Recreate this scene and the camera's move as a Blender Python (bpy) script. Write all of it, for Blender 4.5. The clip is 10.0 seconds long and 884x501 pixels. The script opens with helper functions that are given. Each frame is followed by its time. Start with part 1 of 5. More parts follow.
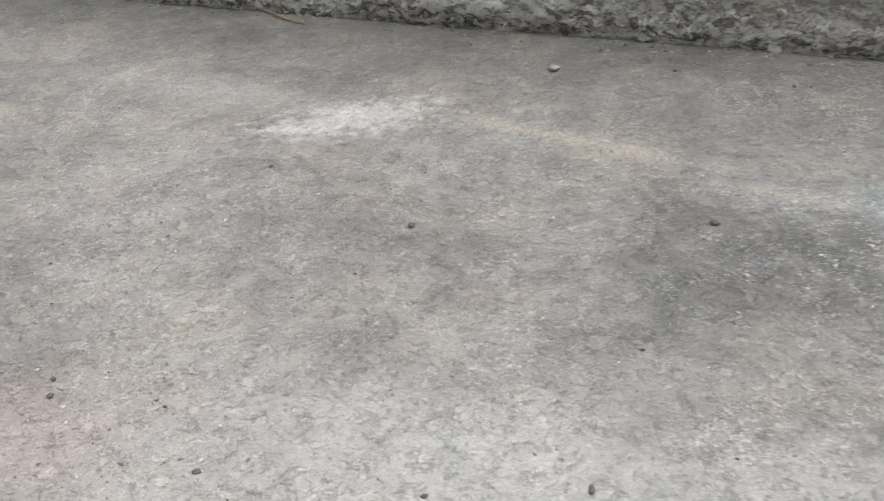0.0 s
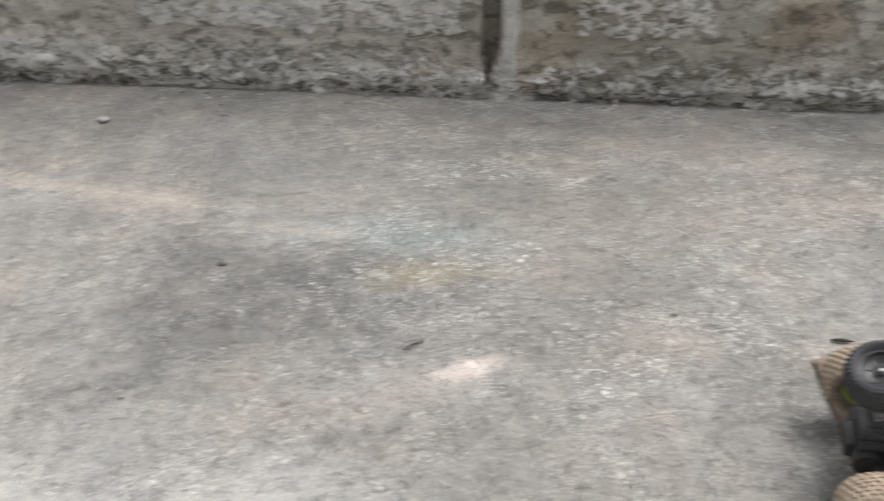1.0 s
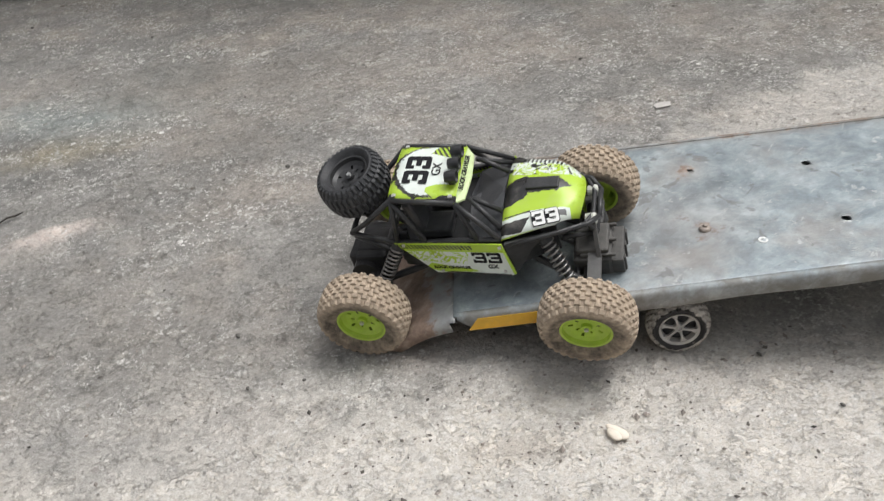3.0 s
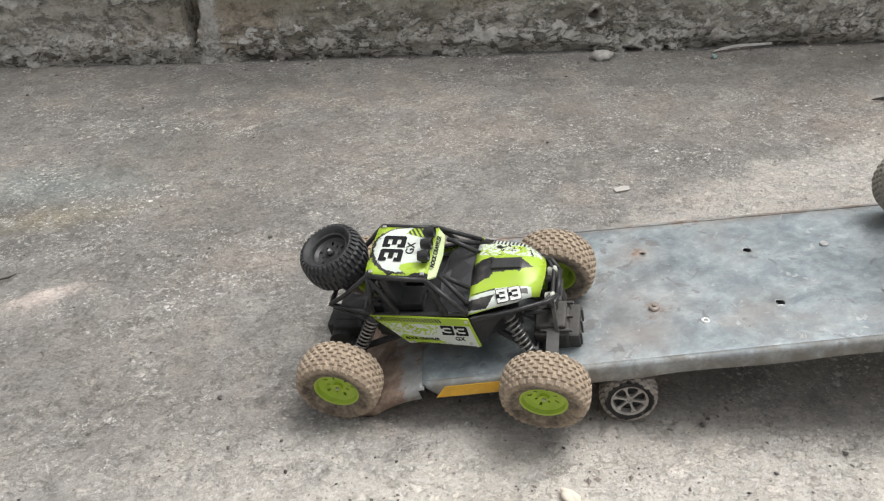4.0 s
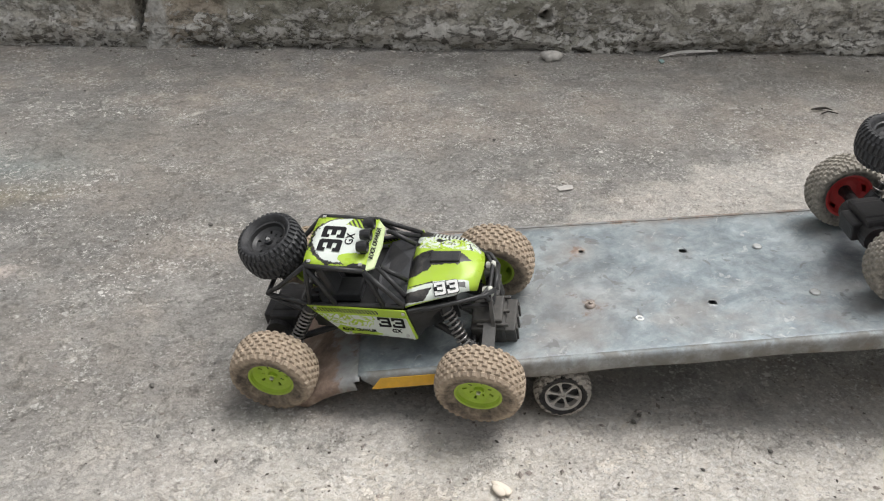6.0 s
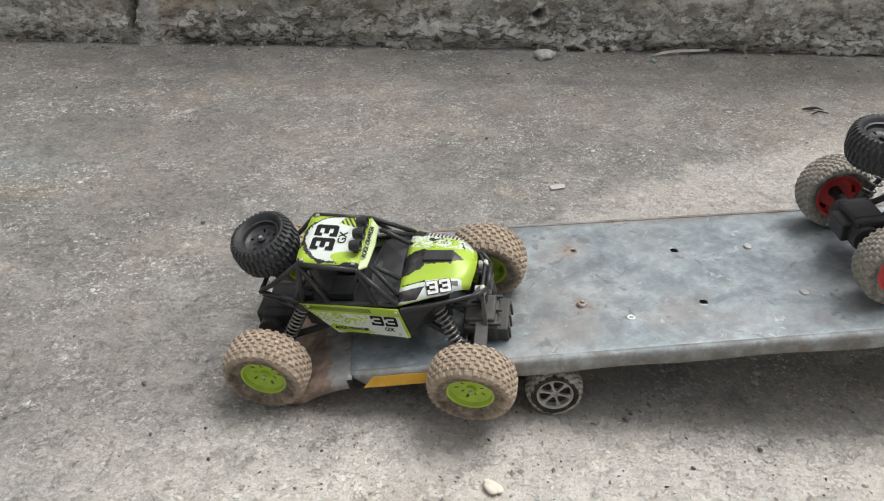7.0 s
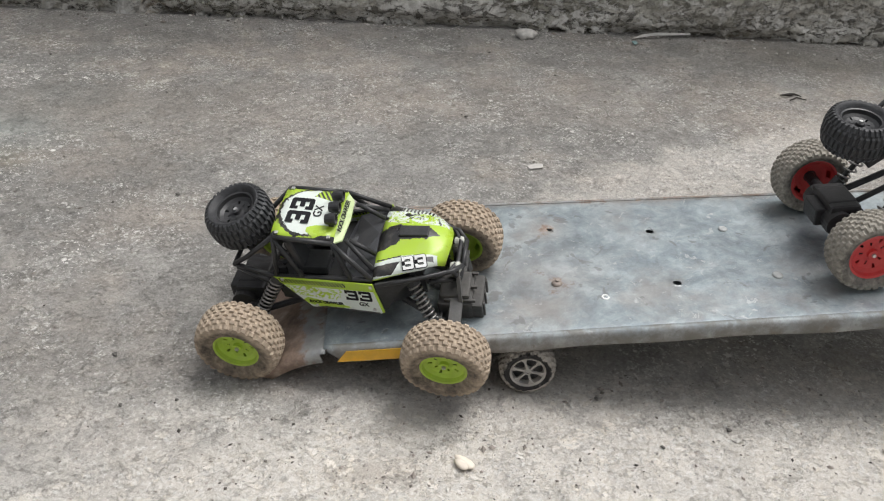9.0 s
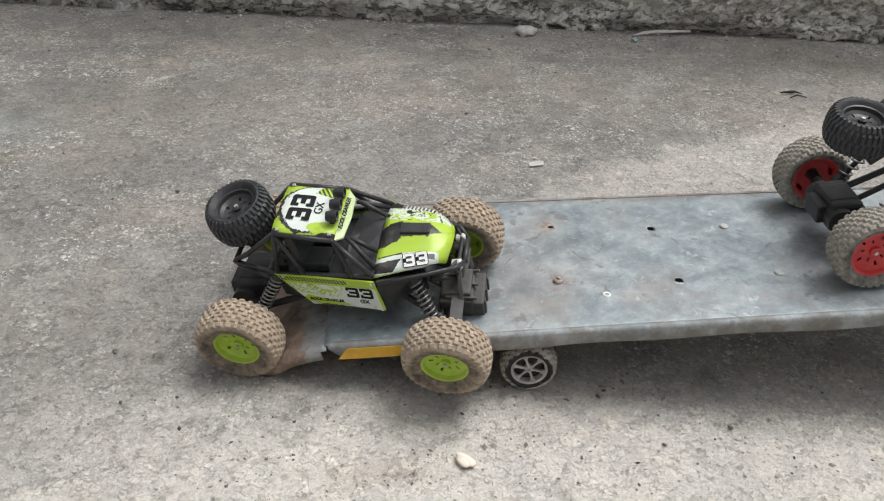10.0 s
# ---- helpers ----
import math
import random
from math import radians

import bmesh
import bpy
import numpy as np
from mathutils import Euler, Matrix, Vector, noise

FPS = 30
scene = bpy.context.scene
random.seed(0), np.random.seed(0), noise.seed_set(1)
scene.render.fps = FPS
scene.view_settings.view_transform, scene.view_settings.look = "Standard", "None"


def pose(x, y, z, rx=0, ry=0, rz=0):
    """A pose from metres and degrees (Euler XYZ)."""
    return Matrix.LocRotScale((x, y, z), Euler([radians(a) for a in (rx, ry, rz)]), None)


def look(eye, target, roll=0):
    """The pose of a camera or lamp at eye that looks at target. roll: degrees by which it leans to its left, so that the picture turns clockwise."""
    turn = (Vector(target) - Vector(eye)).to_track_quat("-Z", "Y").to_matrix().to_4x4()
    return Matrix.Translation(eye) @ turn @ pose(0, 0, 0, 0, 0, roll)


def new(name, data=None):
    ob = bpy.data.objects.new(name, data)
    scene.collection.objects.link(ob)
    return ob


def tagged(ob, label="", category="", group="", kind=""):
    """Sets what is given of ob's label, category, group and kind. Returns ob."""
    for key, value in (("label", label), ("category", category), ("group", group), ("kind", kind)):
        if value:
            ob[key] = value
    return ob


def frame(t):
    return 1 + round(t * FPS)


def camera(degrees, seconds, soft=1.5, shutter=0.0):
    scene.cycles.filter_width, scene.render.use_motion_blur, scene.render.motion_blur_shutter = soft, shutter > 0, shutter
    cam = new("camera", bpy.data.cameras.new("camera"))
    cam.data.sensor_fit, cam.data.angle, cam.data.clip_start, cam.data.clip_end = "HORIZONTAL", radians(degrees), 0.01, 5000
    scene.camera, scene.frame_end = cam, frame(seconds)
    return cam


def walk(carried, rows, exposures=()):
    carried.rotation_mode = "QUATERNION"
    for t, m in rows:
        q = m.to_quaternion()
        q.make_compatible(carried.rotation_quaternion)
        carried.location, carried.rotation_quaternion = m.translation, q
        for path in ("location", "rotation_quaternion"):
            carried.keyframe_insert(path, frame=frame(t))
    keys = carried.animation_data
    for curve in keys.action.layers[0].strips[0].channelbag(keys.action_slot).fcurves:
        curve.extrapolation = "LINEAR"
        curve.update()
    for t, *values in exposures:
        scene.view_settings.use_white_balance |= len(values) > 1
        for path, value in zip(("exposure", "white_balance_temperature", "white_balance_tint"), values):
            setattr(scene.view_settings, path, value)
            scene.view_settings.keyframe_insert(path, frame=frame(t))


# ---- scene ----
cam = camera(53.3, 10.0, soft=1.1, shutter=0.25)
PATH = [
    (0, (0.038, 0.015, 0.709), (-0.13, 1.679, -0.388), -3.9),
    (0.5, (0.142, -0.052, 0.767), (0.172, 1.618, -0.332), -1.8),
    (0.8, (0.246, -0.059, 0.775), (0.527, 1.597, -0.31), -0.1),
    (1, (0.357, -0.067, 0.769), (0.809, 1.565, -0.295), 1.1),
    (1.2, (0.441, -0.064, 0.743), (1.064, 1.515, -0.314), 2.3),
    (1.5, (0.578, -0.106, 0.702), (1.293, 1.402, -0.401), 0.5),
    (2, (0.736, -0.162, 0.629), (1.319, 1.346, -0.548), -2.3),
    (2.5, (0.825, -0.227, 0.61), (1.218, 1.324, -0.591), -3.1),
    (3, (0.868, -0.295, 0.656), (1.312, 1.257, -0.524), -4.4),
    (3.2, (0.86, -0.315, 0.687), (1.315, 1.251, -0.471), -4.6),
    (4.3, (0.851, -0.356, 0.715), (1.415, 1.249, -0.336), -0.4),
    (4.5, (0.858, -0.352, 0.713), (1.438, 1.246, -0.341), -0.1),
    (5, (0.859, -0.36, 0.713), (1.462, 1.23, -0.34), 0.6),
    (5.5, (0.863, -0.361, 0.708), (1.487, 1.214, -0.354), 1.5),
    (7, (0.861, -0.362, 0.713), (1.516, 1.193, -0.362), 2.6),
    (7.5, (0.861, -0.361, 0.712), (1.528, 1.185, -0.367), 3.1),
    (8, (0.862, -0.363, 0.709), (1.548, 1.172, -0.375), 4.2),
    (8.5, (0.863, -0.363, 0.708), (1.559, 1.151, -0.399), 4.8),
    (9, (0.863, -0.363, 0.707), (1.558, 1.15, -0.402), 4.8),
    (9.5, (0.862, -0.361, 0.711), (1.56, 1.148, -0.4), 4.9),
    (10, (0.861, -0.36, 0.705), (1.558, 1.148, -0.408), 4.9),
]
walk(cam, [(t, look(eye, target, roll)) for t, eye, target, roll in PATH], exposures=[(0.0, 0.96, 6250, 10), (0.5, 0.91, 6280, 10), (1.0, 1.18, 6380, 10), (2.0, 1.14, 6330, 10), (2.5, 1.09, 6320, 10), (3.0, 0.80, 6400, 10), (3.2, 0.80, 6500, 10), (4.5, 0.90, 6500, 10), (5.5, 0.82, 6500, 10), (7.0, 0.77, 6440, 10), (10.0, 0.76, 6420, 10)])

# ---- overcast daylight ----
SUN_ELEVATION, SUN_AZIMUTH = radians(70), radians(84)   # azimuth from +y, clockwise
world = bpy.data.worlds.new("overcast_sky")
scene.world = world
world.use_nodes = True
wn = world.node_tree
sky = wn.nodes.new("ShaderNodeTexSky")
sky.sky_type, sky.sun_disc = "NISHITA", False
sky.sun_elevation, sky.sun_rotation = SUN_ELEVATION, SUN_AZIMUTH
sky.air_density, sky.dust_density, sky.ozone_density = 1.0, 4.0, 1.0
cloud = wn.nodes.new("ShaderNodeHueSaturation")
cloud.inputs["Saturation"].default_value = 0.12
wn.links.new(sky.outputs[0], cloud.inputs["Color"])
wn.links.new(cloud.outputs[0], wn.nodes["Background"].inputs["Color"])
wn.nodes["Background"].inputs["Strength"].default_value = 0.090
sun = new("sun", bpy.data.lights.new("sun", "SUN"))
sun.data.energy, sun.data.angle, sun.data.color = 1.25, radians(34), (1.0, 0.97, 0.93)
aim = Vector((math.sin(SUN_AZIMUTH) * math.cos(SUN_ELEVATION), math.cos(SUN_AZIMUTH) * math.cos(SUN_ELEVATION), math.sin(SUN_ELEVATION)))
sun.matrix_world = look(aim * 20, (0, 0, 0))


# ---- materials ----
class Mat:
    """A node material with short helpers."""

    def __init__(self, name, rough=0.6, metal=0.0, spec=0.5):
        self.m = bpy.data.materials.new(name)
        self.m.use_nodes = True
        self.t = self.m.node_tree
        self.b = self.t.nodes["Principled BSDF"]
        self.b.inputs["Roughness"].default_value = rough
        self.b.inputs["Metallic"].default_value = metal
        self.b.inputs["Specular IOR Level"].default_value = spec
        self.co = self.t.nodes.new("ShaderNodeTexCoord").outputs["Object"]

    def put(self, sock, v):
        if hasattr(v, "links"):
            self.t.links.new(v, sock)
        elif isinstance(v, (tuple, list)) and len(v) == 3 and sock.type == "RGBA":
            sock.default_value = (*v, 1)
        else:
            sock.default_value = v

    def node(self, kind, **ins):
        n = self.t.nodes.new(kind)
        for k, v in ins.items():
            self.put(n.inputs[k.replace("_", " ")], v)
        return n

    def noise(self, scale, detail=4.0, rough=0.55, co=None, warp=0.0):
        return self.node("ShaderNodeTexNoise", Vector=co or self.co, Scale=scale, Detail=detail, Roughness=rough, Distortion=warp).outputs["Fac"]

    def cells(self, scale, co=None, out="Color", random=1.0):
        n = self.node("ShaderNodeTexVoronoi", Vector=co or self.co, Scale=scale, Randomness=random)
        return n.outputs[out]

    def ramp(self, fac, *stops):
        n = self.node("ShaderNodeValToRGB", Fac=fac)
        els = n.color_ramp.elements
        while len(els) < len(stops):
            els.new(0.5)
        for e, (p, c) in zip(els, stops):
            e.position = p
            e.color = (*c, 1) if isinstance(c, (tuple, list)) else (c, c, c, 1)
        return n.outputs["Color"]

    def mix(self, fac, a, b, mode="MIX"):
        n = self.t.nodes.new("ShaderNodeMix")
        n.data_type, n.blend_type = "RGBA", mode
        self.put(n.inputs[0], fac), self.put(n.inputs[6], a), self.put(n.inputs[7], b)
        return n.outputs[2]

    def math(self, op, a, b=0.0, clamp=False):
        n = self.t.nodes.new("ShaderNodeMath")
        n.operation, n.use_clamp = op, clamp
        self.put(n.inputs[0], a), self.put(n.inputs[1], b)
        return n.outputs[0]

    def blob(self, x, y, rx, ry, turn=0.0, ragged=0.5, scale=14.0, edge=0.35):
        """1 inside an uneven oval of the xy plane, 0 outside."""
        m = self.t.nodes.new("ShaderNodeMapping")
        m.vector_type = "TEXTURE"
        self.put(m.inputs["Vector"], self.co)
        m.inputs["Location"].default_value, m.inputs["Rotation"].default_value = (x, y, 0), (0, 0, radians(turn))
        m.inputs["Scale"].default_value = (rx, ry, 1000)
        n = self.node("ShaderNodeVectorMath", Vector=m.outputs[0])
        n.operation = "LENGTH"
        d = self.math("ADD", n.outputs["Value"], self.math("MULTIPLY", self.math("SUBTRACT", self.noise(scale, 5, 0.65), 0.5), ragged * 2))
        return self.ramp(d, (1.0 - edge, 1.0), (1.0, 0.0)) if edge < 1 else self.ramp(d, (0.2, 1.0), (1.0, 0.0))

    def color(self, v):
        self.put(self.b.inputs["Base Color"], v)
        return self

    def rough(self, v):
        self.put(self.b.inputs["Roughness"], v)
        return self

    def bump(self, height, dist, strength=1.0, normal=None):
        n = self.node("ShaderNodeBump", Height=height, Distance=dist, Strength=strength)
        if normal:
            self.put(n.inputs["Normal"], normal)
        self.t.links.new(n.outputs[0], self.b.inputs["Normal"])
        return n.outputs[0]

    def axis(self, k):
        n = self.node("ShaderNodeSeparateXYZ", Vector=self.co)
        return n.outputs[k]

    def attr(self, name):
        n = self.t.nodes.new("ShaderNodeAttribute")
        n.attribute_name = name
        return n.outputs["Fac"]

    def island(self):
        return self.t.nodes.new("ShaderNodeNewGeometry").outputs["Random Per Island"]


def concrete():
    k = Mat("old_concrete", 0.9, spec=0.25)
    broad, mid, fine = k.noise(2.6, 7, 0.62), k.noise(12, 8, 0.7), k.noise(75, 8, 0.75)
    c = k.ramp(broad, (0.34, (0.205, 0.199, 0.188)), (0.5, (0.258, 0.250, 0.236)), (0.64, (0.322, 0.313, 0.297)))
    c = k.mix(0.5, c, k.ramp(mid, (0.34, 0.34), (0.5, 0.5), (0.66, 0.68)), "OVERLAY")
    c = k.mix(k.ramp(k.noise(4.0, 7, 0.68), (0.47, 0.0), (0.62, 0.65)), c, (0.365, 0.325, 0.285))

    def stain_and_shade(mask, colour, amount):
        nonlocal c
        c = k.mix(k.math("MULTIPLY", mask, amount), c, colour)

    front = k.blob(1.40, -0.02, 1.15, 0.36, -21, 0.35, 7, 0.45)
    stain_and_shade(k.blob(0.44, 1.06, 0.40, 0.26, 20, 0.9, 6, 0.9), (0.135, 0.134, 0.129), 0.95)
    stain_and_shade(k.blob(0.56, 1.42, 0.34, 0.16, -25, 0.9, 7, 0.9), (0.205, 0.203, 0.196), 0.6)
    stain_and_shade(k.blob(-0.15, 1.13, 0.30, 0.06, -8, 0.9, 9, 0.9), (0.19, 0.186, 0.178), 0.6)
    stain_and_shade(k.blob(-0.60, 1.72, 0.55, 0.09, -20, 0.9, 8, 0.9), (0.40, 0.39, 0.37), 0.6)
    stain_and_shade(k.blob(-0.20, 1.86, 0.60, 0.10, -18, 0.9, 8, 0.9), (0.21, 0.205, 0.195), 0.6)
    stain_and_shade(k.blob(0.06, 0.70, 0.30, 0.09, -12, 0.9, 9, 0.9), (0.47, 0.46, 0.44), 0.35)
    stain_and_shade(k.blob(0.40, 0.75, 0.18, 0.14, 0, 0.9, 8, 0.9), (0.215, 0.21, 0.20), 0.6)
    stain_and_shade(k.blob(0.33, 0.66, 0.14, 0.07, 8, 0.9, 24, 0.7), (0.52, 0.51, 0.49), 0.3)
    stain_and_shade(k.blob(0.22, 0.92, 0.10, 0.03, 12, 0.9, 24, 0.8), (0.20, 0.196, 0.188), 0.6)
    stain_and_shade(k.blob(-0.28, 1.56, 0.22, 0.085, 14, 1.3, 34, 0.6), (0.58, 0.565, 0.54), 0.7)
    stain_and_shade(k.blob(0.12, 1.46, 0.30, 0.034, -27, 0.6, 9, 0.8), (0.43, 0.385, 0.335), 0.65)
    stain_and_shade(k.blob(0.50, 1.22, 0.16, 0.030, -25, 0.9, 12, 0.8), (0.46, 0.41, 0.36), 0.85)
    stain_and_shade(k.blob(0.66, 1.055, 0.14, 0.06, -5, 0.8, 14, 0.9), (0.37, 0.315, 0.20), 0.5)
    stain_and_shade(k.blob(-0.54, 0.69, 0.24, 0.17, 10, 0.9, 12, 0.8), (0.30, 0.235, 0.212), 0.95)
    stain_and_shade(k.blob(0.56, 0.79, 0.19, 0.06, 8, 0.8, 14, 0.9), (0.40, 0.36, 0.325), 0.5)
    stain_and_shade(k.blob(0.645, 0.812, 0.072, 0.025, 6, 0.6, 40, 0.5), (0.58, 0.51, 0.465), 0.85)
    stain_and_shade(k.blob(0.95, 0.80, 0.10, 0.03, -10, 0.9, 20, 0.8), (0.46, 0.41, 0.36), 0.6)
    stain_and_shade(k.blob(2.00, 0.690, 0.58, 0.135, 4, 0.8, 10, 0.4), (0.50, 0.475, 0.44), 0.75)
    stain_and_shade(front, (0.64, 0.605, 0.555), 0.85)
    stain_and_shade(k.blob(1.09, 0.232, 0.09, 0.028, -15, 0.9, 20, 0.9), (0.45, 0.38, 0.31), 0.3)
    # darker band along the wall foot: dirt plus the wall's shade painted in
    stain_and_shade(k.blob(1.0, 1.66, 2.6, 0.34, -18.3, 0.5, 5, 0.9), (0.23, 0.215, 0.196), 0.22)
    stain_and_shade(k.blob(1.75, 1.05, 0.7, 0.20, -15, 0.9, 6, 0.9), (0.25, 0.225, 0.20), 0.5)
    stain_and_shade(k.blob(-0.10, 0.56, 0.75, 0.36, -6, 0.9, 6, 0.9), (0.52, 0.51, 0.49), 0.7)
    stain_and_shade(k.blob(0.84, 1.24, 0.20, 0.13, -15, 0.8, 8, 0.9), (0.178, 0.186, 0.180), 0.85)
    stain_and_shade(k.blob(1.05, 1.22, 0.22, 0.10, -25, 0.9, 8, 0.9), (0.185, 0.182, 0.174), 0.7)
    stain_and_shade(k.blob(0.70, 1.50, 0.35, 0.10, -15, 0.9, 8, 0.9), (0.20, 0.196, 0.186), 0.6)
    stain_and_shade(k.blob(0.72, 0.58, 0.30, 0.22, -10, 0.9, 7, 0.9), (0.24, 0.226, 0.208), 0.65)
    stain_and_shade(k.blob(0.84, 0.90, 0.34, 0.26, -10, 0.9, 7, 0.9), (0.195, 0.187, 0.175), 0.5)
    stain_and_shade(k.blob(2.45, 1.10, 0.34, 0.20, -18, 0.9, 7, 0.9), (0.17, 0.158, 0.138), 0.65)
    stain_and_shade(k.blob(0.95, 1.20, 0.55, 0.22, -10, 1.0, 6, 0.9), (0.29, 0.262, 0.232), 0.45)
    stain_and_shade(k.blob(0.66, 1.17, 0.26, 0.11, -20, 1.0, 7, 0.9), (0.235, 0.265, 0.26), 0.7)
    stain_and_shade(k.blob(1.02, 1.05, 0.30, 0.16, -15, 1.0, 7, 0.9), (0.235, 0.222, 0.205), 0.55)
    stain_and_shade(k.blob(1.005, 1.297, 0.095, 0.006, 18, 1.2, 34, 0.9), (0.50, 0.48, 0.45), 0.55)
    stain_and_shade(k.blob(1.30, 1.10, 0.25, 0.10, -15, 1.0, 9, 0.9), (0.36, 0.325, 0.29), 0.45)
    # scuffs: torn edges of the worn skin
    patch = k.ramp(k.noise(3.1, 6, 0.65), (0.42, 0.25), (0.56, 1.0))
    skin = k.ramp(k.noise(15, 11, 0.70, warp=0.25), (0.49, 0.0), (0.515, 1.0))
    c = k.mix(k.math("MULTIPLY", skin, 0.5), c, (1.22, 1.21, 1.19), "MULTIPLY")
    torn = k.ramp(k.noise(36, 11, 0.74, warp=0.3), (0.535, 0.0), (0.555, 1.0))
    c = k.mix(k.math("MULTIPLY", k.math("MULTIPLY", torn, patch), 0.75), c, (1.30, 1.29, 1.27), "MULTIPLY")
    pits = k.ramp(k.noise(42, 11, 0.76, warp=0.4), (0.405, 1.0), (0.425, 0.0))
    c = k.mix(k.math("MULTIPLY", k.math("MULTIPLY", pits, patch), 0.22), c, (0.68, 0.655, 0.63), "MULTIPLY")
    worn = k.math("MULTIPLY", k.ramp(k.noise(9, 8, 0.70), (0.45, 0.05), (0.55, 1.0)), k.ramp(k.noise(2.1, 5, 0.6), (0.40, 0.25), (0.56, 1.0)))
    near_x = k.ramp(k.math("ADD", k.axis(0), k.math("MULTIPLY", k.noise(3, 4), 0.3)), (0.35, 0.45), (0.9, 1.0))
    near_x = k.math("MAXIMUM", near_x, k.blob(0.27, 0.70, 0.17, 0.10, 10, 0.9, 14, 0.8))
    smooth = k.blob(0.86, 1.22, 0.30, 0.13, -18, 0.7, 9, 0.7)
    for bx, by, rx, ry, turn in ((0.92, 0.62, 0.22, 0.12, -15), (0.50, 1.40, 0.34, 0.14, -22), (-0.15, 1.80, 0.60, 0.12, -18), (0.62, 0.62, 0.18, 0.10, 0), (2.35, 1.15, 0.45, 0.14, -18), (0.95, 0.95, 0.20, 0.09, -20)):
        smooth = k.math("MAXIMUM", smooth, k.blob(bx, by, rx, ry, turn, 0.7, 9, 0.7))
    smooth = k.math("MULTIPLY", smooth, 0.8)
    worn = k.math("MULTIPLY", k.math("MULTIPLY", worn, near_x), k.math("SUBTRACT", 1.0, smooth))
    for scale, lo, hi, tone, much in ((24, 0.57, 0.61, (0.44, 0.425, 0.40), 0.6), (60, 0.585, 0.61, (0.55, 0.535, 0.505), 0.8), (110, 0.59, 0.615, (0.66, 0.645, 0.61), 0.9)):
        c = k.mix(k.math("MULTIPLY", k.math("MULTIPLY", k.ramp(k.noise(scale, 8, 0.72, warp=0.3), (lo, 0.0), (hi, 1.0)), worn), much), c, tone)
    c = k.mix(k.math("MULTIPLY", k.ramp(k.noise(80, 7, 0.7, warp=0.4), (0.33, 0.6), (0.37, 0.0)), worn), c, (0.125, 0.118, 0.108))
    # curled pale flecks in clusters
    flock = k.math("MULTIPLY", k.ramp(k.noise(10, 6, 0.68), (0.49, 0.0), (0.56, 1.0)), k.ramp(k.noise(150, 3, 0.6), (0.48, 0.0), (0.53, 1.0)))
    flock = k.math("MULTIPLY", flock, k.math("MULTIPLY", near_x, k.math("SUBTRACT", 1.0, smooth)))
    curl = k.ramp(k.noise(85, 3, 0.55, warp=0.6), (0.472, 0.0), (0.488, 1.0), (0.512, 1.0), (0.528, 0.0))
    c = k.mix(k.math("MULTIPLY", k.math("MULTIPLY", curl, flock), 0.9), c, (0.60, 0.585, 0.555))
    # sand grains, pale chips and dark stones
    jit = k.node("ShaderNodeTexNoise", Vector=k.co, Scale=260.0, Detail=3.0).outputs["Color"]
    off = k.node("ShaderNodeVectorMath")
    off.operation = "MULTIPLY_ADD"
    k.put(off.inputs[0], jit), k.put(off.inputs[2], k.co)
    off.inputs[1].default_value = (0.007, 0.007, 0.007)
    bent = off.outputs[0]
    grit = k.node("ShaderNodeSeparateColor", Color=k.cells(330, bent)).outputs[0]
    c = k.mix(k.math("MULTIPLY", near_x, 0.42), c, k.ramp(k.noise(150, 9, 0.82, warp=0.5), (0.36, 0.28), (0.5, 0.5), (0.64, 0.72)), "OVERLAY")
    c = k.mix(k.math("MULTIPLY", near_x, 0.27), c, k.ramp(grit, (0.0, 0.30), (0.5, 0.5), (1.0, 0.70)), "OVERLAY")
    bare = k.math("MULTIPLY", front, 0.012)
    for scale, low, high in ((260, 0.05, 0.88), (150, 0.025, 0.93), (85, 0.006, 0.978)):
        n = k.node("ShaderNodeTexVoronoi", Vector=bent, Scale=scale)
        pick = k.node("ShaderNodeSeparateColor", Color=n.outputs["Color"])
        near = k.ramp(n.outputs["Distance"], (0.30, 1.0), (0.42, 0.0))
        pale = k.math("MULTIPLY", k.math("MULTIPLY", k.math("GREATER_THAN", pick.outputs[1], high), near), worn)
        dark = k.math("MULTIPLY", k.math("LESS_THAN", pick.outputs[1], k.math("ADD", bare, low)), near)
        c = k.mix(k.math("MULTIPLY", pale, 0.95), c, (0.72, 0.705, 0.67))
        c = k.mix(k.math("MULTIPLY", dark, 0.45), c, k.ramp(pick.outputs[0], (0.0, (0.10, 0.095, 0.09)), (0.6, (0.17, 0.165, 0.16)), (1.0, (0.22, 0.16, 0.125))))
    k.color(c)
    h = k.math("ADD", k.math("MULTIPLY", fine, 1.0), k.math("MULTIPLY", grit, 0.4))
    h = k.math("ADD", h, k.math("MULTIPLY", mid, 0.8))
    h = k.math("ADD", h, k.math("MULTIPLY", k.math("SUBTRACT", torn, pits), 0.22))
    k.bump(h, 0.005, 0.9)
    return k.m


